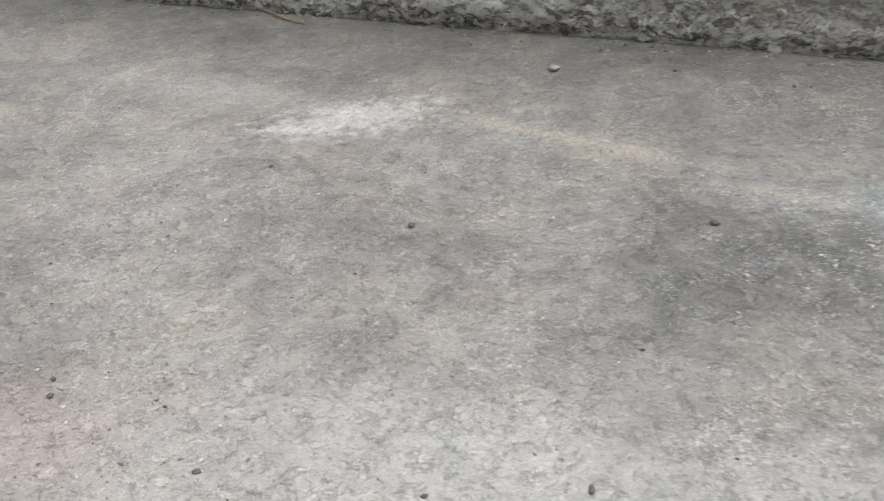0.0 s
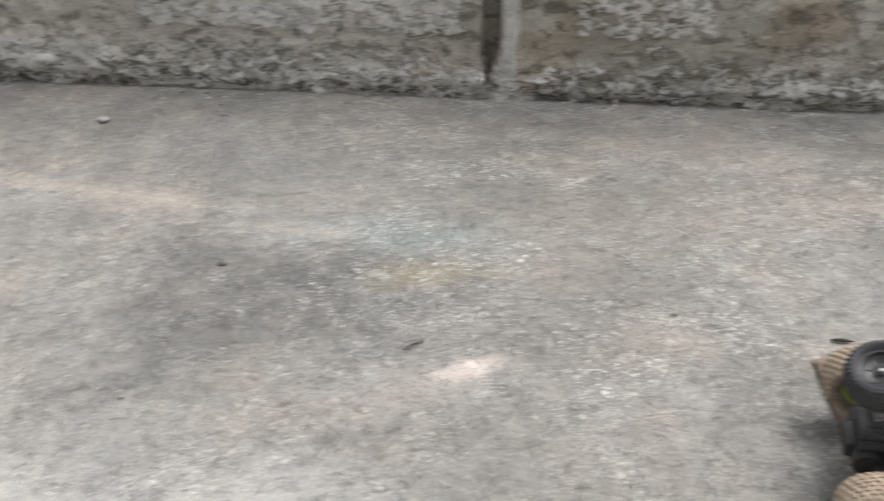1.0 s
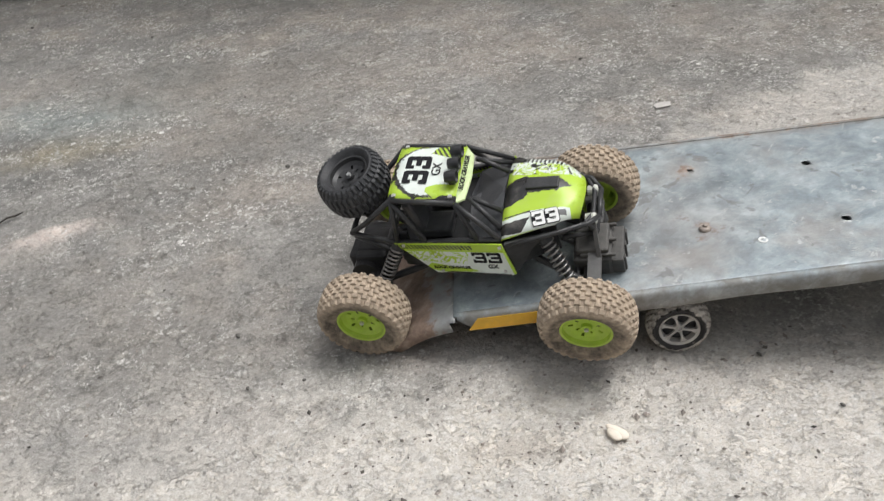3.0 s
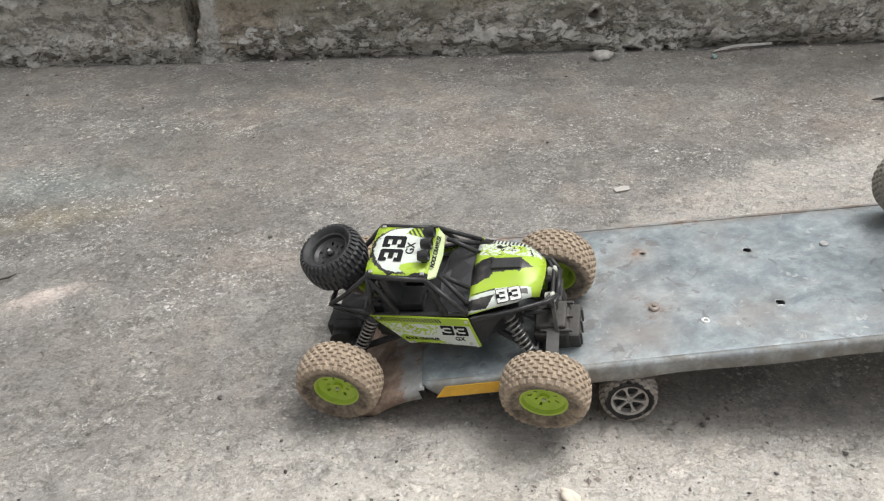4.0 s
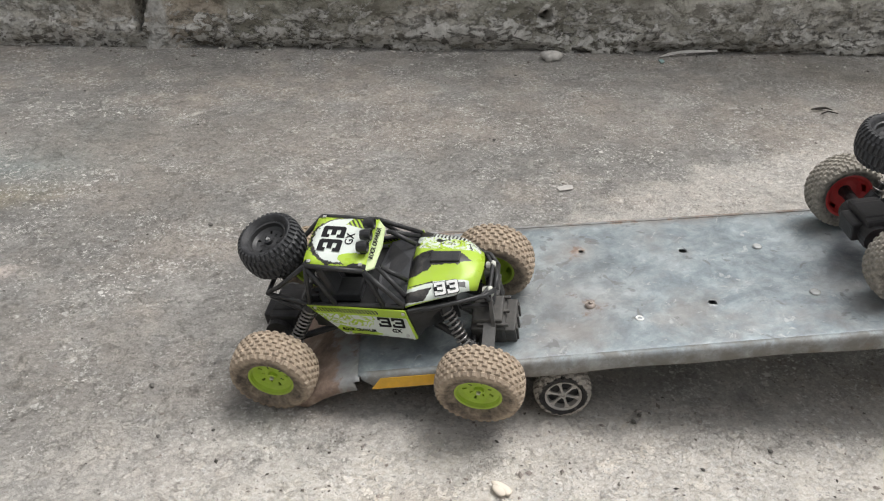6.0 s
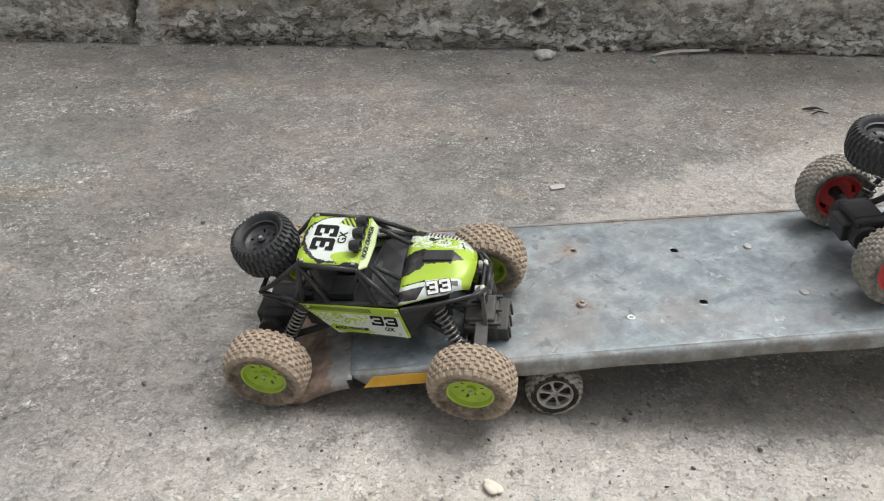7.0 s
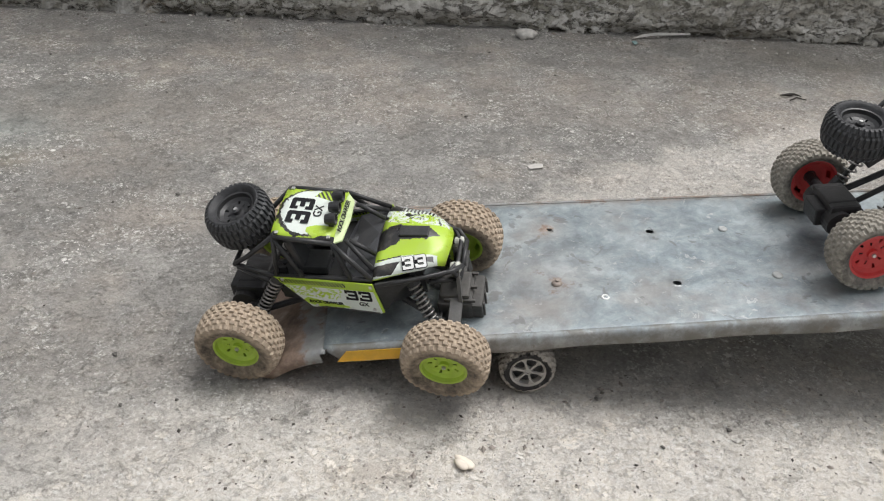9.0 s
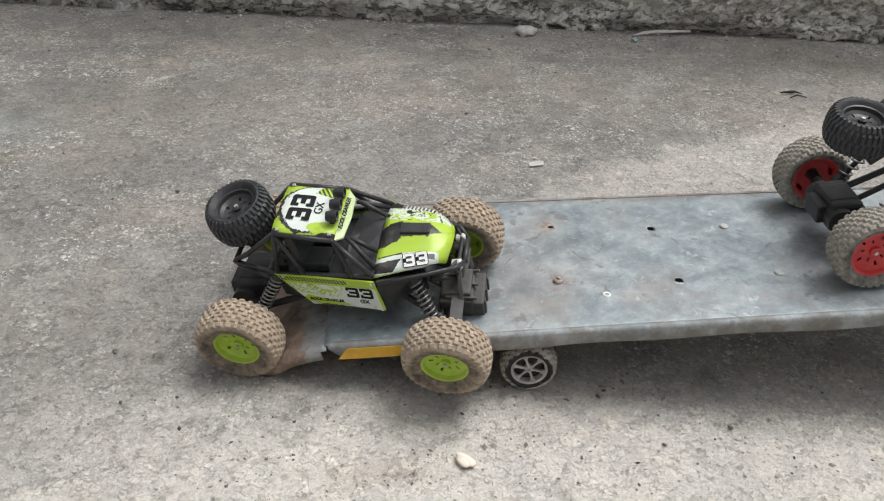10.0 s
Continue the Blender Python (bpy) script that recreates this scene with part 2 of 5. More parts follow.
def weathered_wall():
    k = Mat("mouldy_render", 0.95, spec=0.15)
    m = k.node("ShaderNodeMapping", Vector=k.co)
    m.inputs["Scale"].default_value = (1.0, 1.0, 1.7)
    flat = m.outputs[0]
    z = k.axis(2)
    low = k.ramp(k.math("ADD", z, k.math("MULTIPLY", k.math("SUBTRACT", k.noise(5, 5), 0.5), 0.16)), (0.03, 1.0), (0.13, 0.0))
    c = k.ramp(k.noise(6, 9, 0.68, flat), (0.36, (0.35, 0.335, 0.295)), (0.5, (0.50, 0.48, 0.43)), (0.64, (0.62, 0.60, 0.55)))
    c = k.mix(k.ramp(k.noise(3.0, 5, 0.6), (0.52, 0.0), (0.64, 0.5)), c, (0.30, 0.215, 0.135))
    c = k.mix(k.ramp(k.noise(2.3, 6, 0.65, k.co, 0.5), (0.50, 0.0), (0.62, 0.55)), c, (0.20, 0.197, 0.148))
    moss = k.ramp(k.math("ADD", k.axis(0), k.math("MULTIPLY", k.math("SUBTRACT", k.noise(4, 6, 0.65), 0.5), 1.1)), (1.15, 0.0), (1.75, 0.85))
    c = k.mix(moss, c, k.ramp(k.noise(14, 8, 0.7, flat), (0.35, (0.125, 0.116, 0.082)), (0.65, (0.235, 0.222, 0.170))))
    mould = k.ramp(k.noise(15, 10, 0.74, flat, 0.4), (0.51, 0.0), (0.57, 0.7))
    c = k.mix(k.math("MULTIPLY", mould, k.math("SUBTRACT", 1.0, k.math("MULTIPLY", moss, 0.5))), c, (0.115, 0.106, 0.086))
    f = k.math("ADD", k.noise(36, 11, 0.74, flat, 0.5), k.math("ADD", k.math("MULTIPLY", low, 0.10), k.math("MULTIPLY", k.attr("flake"), 0.15)))
    flake = k.ramp(f, (0.605, 0.0), (0.622, 1.0))
    pale = k.ramp(k.noise(40, 8, 0.7), (0.36, (0.46, 0.448, 0.415)), (0.64, (0.74, 0.725, 0.69)))
    c = k.mix(k.math("MULTIPLY", flake, k.math("SUBTRACT", 0.9, k.math("MULTIPLY", moss, 0.85))), c, pale)
    pit = k.math("MULTIPLY", k.ramp(k.noise(30, 10, 0.75, flat, 0.5), (0.43, 1.0), (0.46, 0.0)), low)
    c = k.mix(k.math("MULTIPLY", pit, 0.8), c, (0.085, 0.076, 0.062))
    c = k.mix(k.math("MULTIPLY", k.attr("joint"), k.ramp(k.noise(30, 8, 0.7), (0.4, 0.4), (0.55, 0.9))), c, (0.60, 0.59, 0.56))
    c = k.mix(0.6, c, k.ramp(k.noise(150, 8, 0.78), (0.36, 0.30), (0.64, 0.70)), "OVERLAY")
    k.color(c)
    h = k.math("ADD", k.math("MULTIPLY", k.noise(60, 8, 0.72), 0.8), k.math("MULTIPLY", k.math("SUBTRACT", flake, pit), 0.6))
    k.bump(h, 0.006, 0.9)
    return k.m


def galvanised(name="galvanised_sheet", metal=0.42, dull_by=0.0):
    k = Mat(name, 0.5, 0.2, 0.5 - dull_by)
    spangle = k.node("ShaderNodeSeparateColor", Color=k.cells(95)).outputs[0]
    c = k.ramp(k.noise(19, 9, 0.70, warp=0.35), (0.35, (0.222, 0.264, 0.287)), (0.5, (0.316, 0.360, 0.380)), (0.65, (0.430, 0.472, 0.486)))
    c = k.mix(0.5, c, k.ramp(k.noise(34, 8, 0.72, warp=0.6), (0.36, 0.34), (0.64, 0.66)), "OVERLAY")
    c = k.mix(0.30, c, k.ramp(spangle, (0.0, 0.36), (1.0, 0.66)), "OVERLAY")
    c = k.mix(k.ramp(k.noise(9, 6, 0.65), (0.52, 0.0), (0.66, 0.5)), c, (0.325, 0.290, 0.262))
    chalk = k.ramp(k.noise(55, 7, 0.72, warp=1.0), (0.60, 0.0), (0.66, 0.75))
    c = k.mix(chalk, c, (0.54, 0.555, 0.555))
    dull = k.ramp(k.noise(30, 4, 0.55, warp=0.5), (0.62, 0.0), (0.65, 0.6))
    c = k.mix(dull, c, (0.16, 0.165, 0.162))
    rust = k.attr("rust")
    c = k.mix(k.math("MULTIPLY", rust, 0.75, True), c, (0.36, 0.285, 0.240))
    red = k.ramp(k.noise(45, 6, 0.7), (0.32, (0.150, 0.104, 0.083)), (0.5, (0.262, 0.190, 0.150)), (0.66, (0.43, 0.340, 0.270)))
    f = k.math("ADD", rust, k.math("MULTIPLY", k.math("SUBTRACT", k.noise(30, 6, 0.7), 0.5), 1.5))
    f = k.ramp(f, (0.45, 0.0), (0.60, 1.0))
    c = k.mix(f, c, red)
    if dull_by:
        c = k.mix(k.ramp(k.noise(40, 7, 0.7), (0.40, 0.1), (0.58, 0.8)), c, (0.185, 0.175, 0.155))
    k.color(c)
    k.rough(k.mix(f, k.ramp(k.noise(30, 4), (0.3, 0.34 + dull_by), (0.7, 0.52 + dull_by)), (0.85, 0.85, 0.85)))
    k.put(k.b.inputs["Metallic"], k.mix(f, (metal,) * 3, (0.0, 0.0, 0.0)))
    k.bump(k.math("ADD", k.noise(35, 5, 0.6), k.math("MULTIPLY", k.noise(300, 3), 0.3)), 0.0012, 0.7)
    return k.m


def plain(name, colour, rough=0.6, metal=0.0, vary=0.25, scale=60, bump=0.0004, dust=0.0, dust_colour=(0.36, 0.29, 0.22), spec=0.5):
    k = Mat(name, rough, metal, spec)
    n = k.noise(scale, 5, 0.65)
    lo, hi = tuple(x * (1 - vary) for x in colour), tuple(min(1, x * (1 + vary)) for x in colour)
    c = k.ramp(n, (0.3, lo), (0.7, hi))
    if dust:
        f = k.math("MULTIPLY", k.ramp(k.noise(scale * 0.6, 6, 0.7), (0.35, 0.2), (0.65, 1.0)), dust)
        c = k.mix(f, c, dust_colour)
        k.rough(k.math("ADD", rough, k.math("MULTIPLY", f, 0.35), True))
    k.color(c)
    if bump:
        k.bump(k.noise(scale * 4, 4, 0.65), bump, 0.6)
    return k.m


def tyre_rubber(name, mud, amount, scale=70, cut=(0.2, 0.15, 0.7), shine=0.85):
    """Black rubber under dried mud; the mud is thick on the tread and thinner on the walls."""
    k = Mat(name, shine, spec=0.2 if shine > 0.6 else 0.28)
    n = k.noise(scale, 6, 0.7)
    m = k.math("ADD", k.attr("mud"), k.math("MULTIPLY", k.math("SUBTRACT", n, 0.5), 1.3))
    f = k.math("MULTIPLY", k.ramp(m, (cut[0], cut[1]), (cut[2], 1.0)), amount)
    tone = k.ramp(k.noise(scale * 2.5, 4), (0.3, tuple(x * 0.72 for x in mud)), (0.7, tuple(x * 1.2 for x in mud)))
    k.color(k.mix(f, (0.022, 0.022, 0.024), tone))
    k.bump(k.noise(scale * 5, 4, 0.7), 0.0006, 0.7)
    return k.m


def printed(name, base, kind):
    """Glossy printed shell with a racing pattern in body coordinates (nose to +x)."""
    k = Mat(name, 0.28, spec=0.5)
    x, y, z = k.axis(0), k.axis(1), k.axis(2)
    white, black = (0.66, 0.72, 0.67), (0.015, 0.015, 0.017)
    jag = k.math("MULTIPLY", k.math("SUBTRACT", k.noise(170, 5, 0.7), 0.5), 0.9)

    def oval(cx, cy, rx, ry, edge, on=y):
        a = k.math("DIVIDE", k.math("SUBTRACT", x, cx), rx)
        b = k.math("DIVIDE", k.math("SUBTRACT", on, cy), ry)
        d = k.math("ADD", k.math("SQRT", k.math("ADD", k.math("MULTIPLY", a, a), k.math("MULTIPLY", b, b))), k.math("MULTIPLY", jag, edge))
        return k.math("LESS_THAN", d, 1.0)

    def patch(points, edge, on=y):
        """1 inside a convex outline (counter-clockwise) whose border is torn by edge metres."""
        f = None
        for (ax, ay), (bx, by) in zip(points, points[1:] + points[:1]):
            ln = math.hypot(bx - ax, by - ay)
            nx_, ny_ = -(by - ay) / ln, (bx - ax) / ln
            d = k.math("ADD", k.math("MULTIPLY", k.math("SUBTRACT", x, ax), nx_), k.math("MULTIPLY", k.math("SUBTRACT", on, ay), ny_))
            d = k.math("GREATER_THAN", k.math("ADD", d, k.math("MULTIPLY", jag, edge)), 0.0)
            f = k.math("MULTIPLY", f, d) if f else d
        return f

    def stripes(pitch, slant, fill, on=y):
        """Slanted bars along x."""
        return k.math("GREATER_THAN", k.math("SINE", k.math("MULTIPLY", k.math("ADD", x, k.math("MULTIPLY", on, slant)), 6.2832 / pitch)), fill)

    if kind == "roof":
        c = k.mix(patch([(-0.111, -0.0452), (-0.042, -0.0452), (-0.042, -0.0385), (-0.111, -0.0425)], 0.005), base, black)
        c = k.mix(patch([(-0.108, 0.0395), (-0.060, 0.0395), (-0.060, 0.0452), (-0.108, 0.0452)], 0.006), c, black)
        c = k.mix(oval(-0.0770, 0.0, 0.0330, 0.0400, 0.5), c, black)
        c = k.mix(oval(-0.0745, 0.001, 0.0325, 0.0375, 0.3), c, white)
        c = k.mix(oval(-0.0560, -0.0300, 0.017, 0.0085, 0.8), c, base)
        c = k.mix(oval(-0.0480, -0.0400, 0.012, 0.0045, 0.9), c, black)
        fan = patch([(-0.075, 0.026), (-0.047, 0.018), (-0.044, 0.040), (-0.070, 0.040)], 0.004)
        c = k.mix(fan, c, k.mix(stripes(0.0052, 0.55, 0.0), base, black))
        c = k.mix(k.math("MULTIPLY", k.math("LESS_THAN", x, -0.1015), k.ramp(k.noise(90, 4, 0.6), (0.56, 0.0), (0.58, 1.0))), c, black)
    elif kind == "hood":
        # near flank: white with a black wedge, grey saw teeth and fine script
        c = k.mix(patch([(0.000, -0.070), (0.074, -0.070), (0.070, -0.0290), (0.030, -0.0330), (0.000, -0.0430)], 0.0025), base, white)
        c = k.mix(patch([(-0.002, -0.0590), (0.022, -0.0560), (0.030, -0.0400), (0.000, -0.0470)], 0.004), c, black)
        c = k.mix(patch([(0.050, -0.0400), (0.067, -0.0365), (0.066, -0.0315), (0.050, -0.0345)], 0.003), c, (0.13, 0.13, 0.13))
        c = k.mix(patch([(0.004, -0.0405), (0.030, -0.0345), (0.030, -0.0325), (0.004, -0.0385)], 0.004), c, black)
        c = k.mix(patch([(0.000, -0.070), (0.060, -0.070), (0.046, -0.0500), (0.000, -0.0620)], 0.002), c, base)
        # torn black splash round the scoop
        c = k.mix(patch([(0.000, -0.0290), (0.010, -0.0230), (0.026, -0.0150), (0.029, 0.0060), (0.022, 0.0190), (0.008, 0.0090), (0.000, 0.0040)], 0.009), c, black)
        c = k.mix(patch([(0.024, -0.0120), (0.056, -0.0100), (0.071, -0.0015), (0.056, 0.0085), (0.024, 0.0110)], 0.009), c, black)
        # far flank: pale scribble, then a hatched border
        far = patch([(0.000, 0.0210), (0.040, 0.0180), (0.078, 0.0120), (0.080, 0.070), (0.000, 0.070)], 0.004)
        c = k.mix(far, c, white)
        swirl = k.ramp(k.noise(62, 2, 0.45, warp=2.2), (0.455, 0.0), (0.47, 1.0), (0.545, 1.0), (0.56, 0.0))
        c = k.mix(k.math("MULTIPLY", far, swirl), c, base)
        ink = k.ramp(k.noise(85, 2, 0.45, warp=2.0), (0.60, 0.0), (0.615, 1.0))
        c = k.mix(k.math("MULTIPLY", far, ink), c, black)
        c = k.mix(patch([(0.000, 0.0480), (0.018, 0.0460), (0.022, 0.070), (0.000, 0.070)], 0.004), c, black)
        rim_far = patch([(0.018, 0.0460), (0.066, 0.0350), (0.080, 0.070), (0.018, 0.070)], 0.0)
        c = k.mix(rim_far, c, k.mix(stripes(0.0046, 0.0, 0.0), white, black))
    else:
        c = white
        scrawl = k.ramp(k.noise(58, 2, 0.45, warp=2.2), (0.44, 0.0), (0.455, 1.0), (0.545, 1.0), (0.56, 0.0))
        c = k.mix(k.math("MULTIPLY", patch([(-0.100, -0.0330), (-0.040, -0.0330), (-0.034, -0.0130), (-0.110, -0.0160)], 0.006, z), scrawl), c, base)
        c = k.mix(patch([(-0.090, -0.0440), (-0.070, -0.0480), (-0.030, -0.0440), (-0.030, -0.0415), (-0.080, -0.0350)], 0.003, z), c, base)
        c = k.mix(patch([(-0.078, -0.052), (0.006, -0.048), (0.006, -0.0445), (-0.060, -0.0460)], 0.002, z), c, black)
        band = k.math("SUBTRACT", z, k.math("MULTIPLY", x, 0.068))
        c = k.mix(k.math("GREATER_THAN", band, -0.0125), c, base)
        teeth = k.math("MULTIPLY", k.math("GREATER_THAN", band, -0.0095), k.math("LESS_THAN", band, -0.0030))
        teeth = k.math("MULTIPLY", k.math("MULTIPLY", teeth, k.math("LESS_THAN", x, -0.030)), stripes(0.0042, 0.6, -0.3, z))
        c = k.mix(teeth, c, black)
        c = k.mix(k.math("GREATER_THAN", k.math("ADD", x, k.math("MULTIPLY", z, 0.2)), -0.0002), c, base)
    dirt = k.ramp(k.noise(60, 6, 0.7), (0.5, 0.02), (0.75, 0.25))
    k.color(k.mix(dirt, c, (0.40, 0.37, 0.31)))
    k.rough(k.ramp(k.noise(50, 5), (0.3, 0.22), (0.7, 0.42)))
    return k.m


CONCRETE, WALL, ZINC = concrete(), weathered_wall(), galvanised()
ZINC_DIRTY = galvanised("dirty_zinc_edge", 0.1, 0.2)
BLACK = plain("black_plastic", (0.022, 0.023, 0.025), 0.30, dust=0.14, dust_colour=(0.20, 0.195, 0.19), scale=90, spec=0.35)
BLACK_DUSTY = plain("dusty_black_plastic", (0.020, 0.020, 0.022), 0.36, dust=0.16, dust_colour=(0.185, 0.175, 0.165), scale=70, spec=0.3)
CAKED_BLACK = plain("caked_black_plastic", (0.034, 0.034, 0.034), 0.6, dust=0.45, dust_colour=(0.19, 0.178, 0.16), scale=70)
SEAT = plain("seat_plastic", (0.050, 0.052, 0.057), 0.30, dust=0.10, dust_colour=(0.2, 0.195, 0.19))
STEEL = plain("spring_steel", (0.33, 0.33, 0.33), 0.35, 0.9, dust=0.3)
SCREW = plain("zinc_screw", (0.55, 0.55, 0.54), 0.35, 0.7, vary=0.15)
RIVET = plain("dull_rivet", (0.44, 0.45, 0.445), 0.55, 0.3, vary=0.25)
RUSTY = plain("rusty_bolt", (0.38, 0.325, 0.285), 0.6, 0.3, vary=0.4)
LIME = plain("lime_green_plastic", (0.40, 0.60, 0.035), 0.42, vary=0.14, dust=0.26)
RED = plain("red_plastic", (0.62, 0.030, 0.036), 0.4, vary=0.12, dust=0.16)
GREY_PLASTIC = plain("dusty_grey_plastic", (0.060, 0.060, 0.061), 0.5, dust=0.4, dust_colour=(0.20, 0.19, 0.175), scale=80)
LAMP_WHITE = plain("milky_lamp", (0.55, 0.56, 0.50), 0.35, vary=0.1)
SILVER = plain("silver_plastic", (0.66, 0.66, 0.64), 0.38, 0.3, dust=0.25)
RIM_SILVER = plain("scuffed_silver_rim", (0.44, 0.44, 0.43), 0.42, 0.3, dust=0.4)
MUDDY = tyre_rubber("tan_mud_tyre", (0.41, 0.334, 0.255), 0.96)
DUSTY = tyre_rubber("grey_dust_tyre", (0.37, 0.345, 0.30), 0.93)
BARE = tyre_rubber("black_tyre", (0.12, 0.125, 0.13), 0.34, shine=0.45)
CAKED = tyre_rubber("caked_tyre", (0.42, 0.39, 0.35), 0.95, 42, (0.60, 0.06, 0.68))
WHITE_INK = plain("white_print", (0.78, 0.79, 0.77), 0.35, vary=0.06, bump=0)
BLACK_INK = plain("black_print", (0.012, 0.012, 0.014), 0.6, vary=0.1, bump=0, spec=0.15)
YELLOW = plain("yellow_tape", (0.72, 0.40, 0.012), 0.5, vary=0.15, dust=0.2)
TAPE = plain("black_tape", (0.035, 0.034, 0.034), 0.55, dust=0.35)


# ---- mesh helpers ----
def part(name, bm, material, parent=None, label="", smooth=False):
    me = bpy.data.meshes.new(name)
    bm.to_mesh(me)
    bm.free()
    me.materials.append(material)
    if smooth:
        me.shade_smooth()
    ob = new(name, me)
    if parent:
        ob.parent = parent
    return tagged(ob, label)


def thing(name, matrix, label, category, group="", kind=""):
    ob = new(name)
    ob.empty_display_size = 0.02
    ob.matrix_world = matrix
    return tagged(ob, label, category, group, kind)


def box(bm, centre, size, turn=None, bevel=0.0):
    r = bmesh.ops.create_cube(bm, size=1.0)
    vs = r["verts"]
    bmesh.ops.scale(bm, vec=size, verts=vs)
    if bevel:
        es = list({e for v in vs for e in v.link_edges})
        b = bmesh.ops.bevel(bm, geom=es, offset=bevel, segments=2, affect="EDGES", profile=0.6)
        vs = list({v for f in b["faces"] for v in f.verts} | {v for v in vs if v.is_valid})
    m = Matrix.Translation(centre) @ (turn.to_4x4() if turn else Matrix.Identity(4))
    bmesh.ops.transform(bm, matrix=m, verts=vs)
    return bm


def tube(bm, points, r, sides=8, caps=True):
    """A round bar along a polyline."""
    pts = [Vector(p) for p in points]
    rings = []
    for i, p in enumerate(pts):
        d = (pts[min(i + 1, len(pts) - 1)] - pts[max(i - 1, 0)]).normalized()
        a = d.orthogonal().normalized() if i == 0 else (rings[-1][1] - d * rings[-1][1].dot(d)).normalized()
        b = d.cross(a)
        rad = r[i] if isinstance(r, (list, tuple)) else r
        rings.append(([bm.verts.new(p + rad * (math.cos(q) * a + math.sin(q) * b)) for q in np.arange(sides) * 2 * math.pi / sides], a))
    for (u, _), (v, _) in zip(rings, rings[1:]):
        for j in range(sides):
            bm.faces.new((u[j], u[(j + 1) % sides], v[(j + 1) % sides], v[j]))
    if caps:
        bm.faces.new(rings[0][0][::-1])
        bm.faces.new(rings[-1][0])
    return bm


def slab(bm, outline, thick):
    """A flat plate: an outline pushed along the vector thick."""
    a = [bm.verts.new(p) for p in outline]
    b = [bm.verts.new(Vector(p) + Vector(thick)) for p in outline]
    bm.faces.new(a[::-1]), bm.faces.new(b)
    for i in range(len(a)):
        j = (i + 1) % len(a)
        bm.faces.new((a[i], a[j], b[j], b[i]))
    bmesh.ops.recalc_face_normals(bm, faces=bm.faces)
    return bm


def lathe(bm, profile, sides=40):
    """Turns (radius, y) pairs round the y axis."""
    rings = [[bm.verts.new((r * math.cos(a), y, r * math.sin(a))) for a in np.arange(sides) * 2 * math.pi / sides] for r, y in profile]
    for u, v in zip(rings, rings[1:]):
        for j in range(sides):
            bm.faces.new((u[j], u[(j + 1) % sides], v[(j + 1) % sides], v[j]))
    bmesh.ops.recalc_face_normals(bm, faces=bm.faces)
    return bm


def lettering(name, words, size, material, parent, matrix, bold=0.0, label=""):
    cu = bpy.data.curves.new(name, "FONT")
    cu.body, cu.size, cu.extrude, cu.offset = words, size, 0.0002, bold
    cu.align_x, cu.align_y = "CENTER", "CENTER"
    cu.resolution_u = 3
    tmp = bpy.data.objects.new(name, cu)
    scene.collection.objects.link(tmp)
    me = bpy.data.meshes.new_from_object(tmp.evaluated_get(bpy.context.evaluated_depsgraph_get()))
    bpy.data.objects.remove(tmp)
    me.materials.clear()
    me.materials.append(material)
    ob = new(name, me)
    ob.parent, ob.matrix_basis = parent, matrix
    return tagged(ob, label)


def racing_number(height, material, parent, matrix, bold=0.0, width=0.74):
    """A pair of square-shouldered threes, cut flat."""
    bm = bmesh.new()
    w, st = height * width, height * 0.215 + bold * 2
    gap = height * 0.12
    for x0 in (-w - gap / 2, gap / 2):
        for zc, lo in ((0.5 * height - st / 2 + bold, 0.0), (0.0, 0.24), (-0.5 * height + st / 2 - bold, 0.0)):
            a, b = x0 + lo * w - bold, x0 + w + bold
            cut = st * 0.42
            up, dn = (cut if zc > 0 else 0.0), (cut if zc < 0 else 0.0)
            slab(bm, [(a, zc - st / 2, 0), (b - dn, zc - st / 2, 0), (b, zc - st / 2 + dn, 0), (b, zc + st / 2 - up, 0), (b - up, zc + st / 2, 0), (a, zc + st / 2, 0)], (0, 0, 0.0002))
        r = x0 + w + bold
        for sgn in (1, -1):
            lo_, hi_ = sorted((sgn * st * 0.5, sgn * (0.5 * height - st + bold)))
            if hi_ - lo_ > 0.0001:
                slab(bm, [(r - st, lo_, 0), (r, lo_, 0), (r, hi_, 0), (r - st, hi_, 0)], (0, 0, 0.0002))
        for sgn in (1, -1):
            q = sgn * (0.5 * height - st)
            slab(bm, [(x0 - bold, min(q, q - sgn * st * 0.55), 0), (x0 + st * 0.9, min(q, q - sgn * st * 0.55), 0), (x0 + st * 0.9, max(q, q - sgn * st * 0.55), 0), (x0 - bold, max(q, q - sgn * st * 0.55), 0)], (0, 0, 0.0002))
    ob = part("racing_number", bm, material, parent)
    ob.matrix_basis = matrix
    return ob


def basis(origin, x, y):
    """A pose whose x axis runs along x and whose y axis lies as near to y as can be."""
    x = Vector(x).normalized()
    z = x.cross(Vector(y)).normalized()
    y = z.cross(x)
    return Matrix(((x.x, y.x, z.x, origin[0]), (x.y, y.y, z.y, origin[1]), (x.z, y.z, z.z, origin[2]), (0, 0, 0, 1)))


def fractal(x, y, z, h=0.8, octaves=5):
    return noise.fractal((x, y, z), h, 2.1, octaves)


# ---- ground: one sheet of worn concrete ----
def spread(lo, hi, step, far):
    inner = list(np.arange(lo, hi + step / 2, step))
    out, d = [], step
    while d < far:
        d *= 1.6
        out.append(d)
    return [lo - d for d in out[::-1]] + inner + [hi + d for d in out]


xs, ys = spread(-1.7, 3.2, 0.016, 120.0), spread(-0.5, 2.6, 0.016, 120.0)


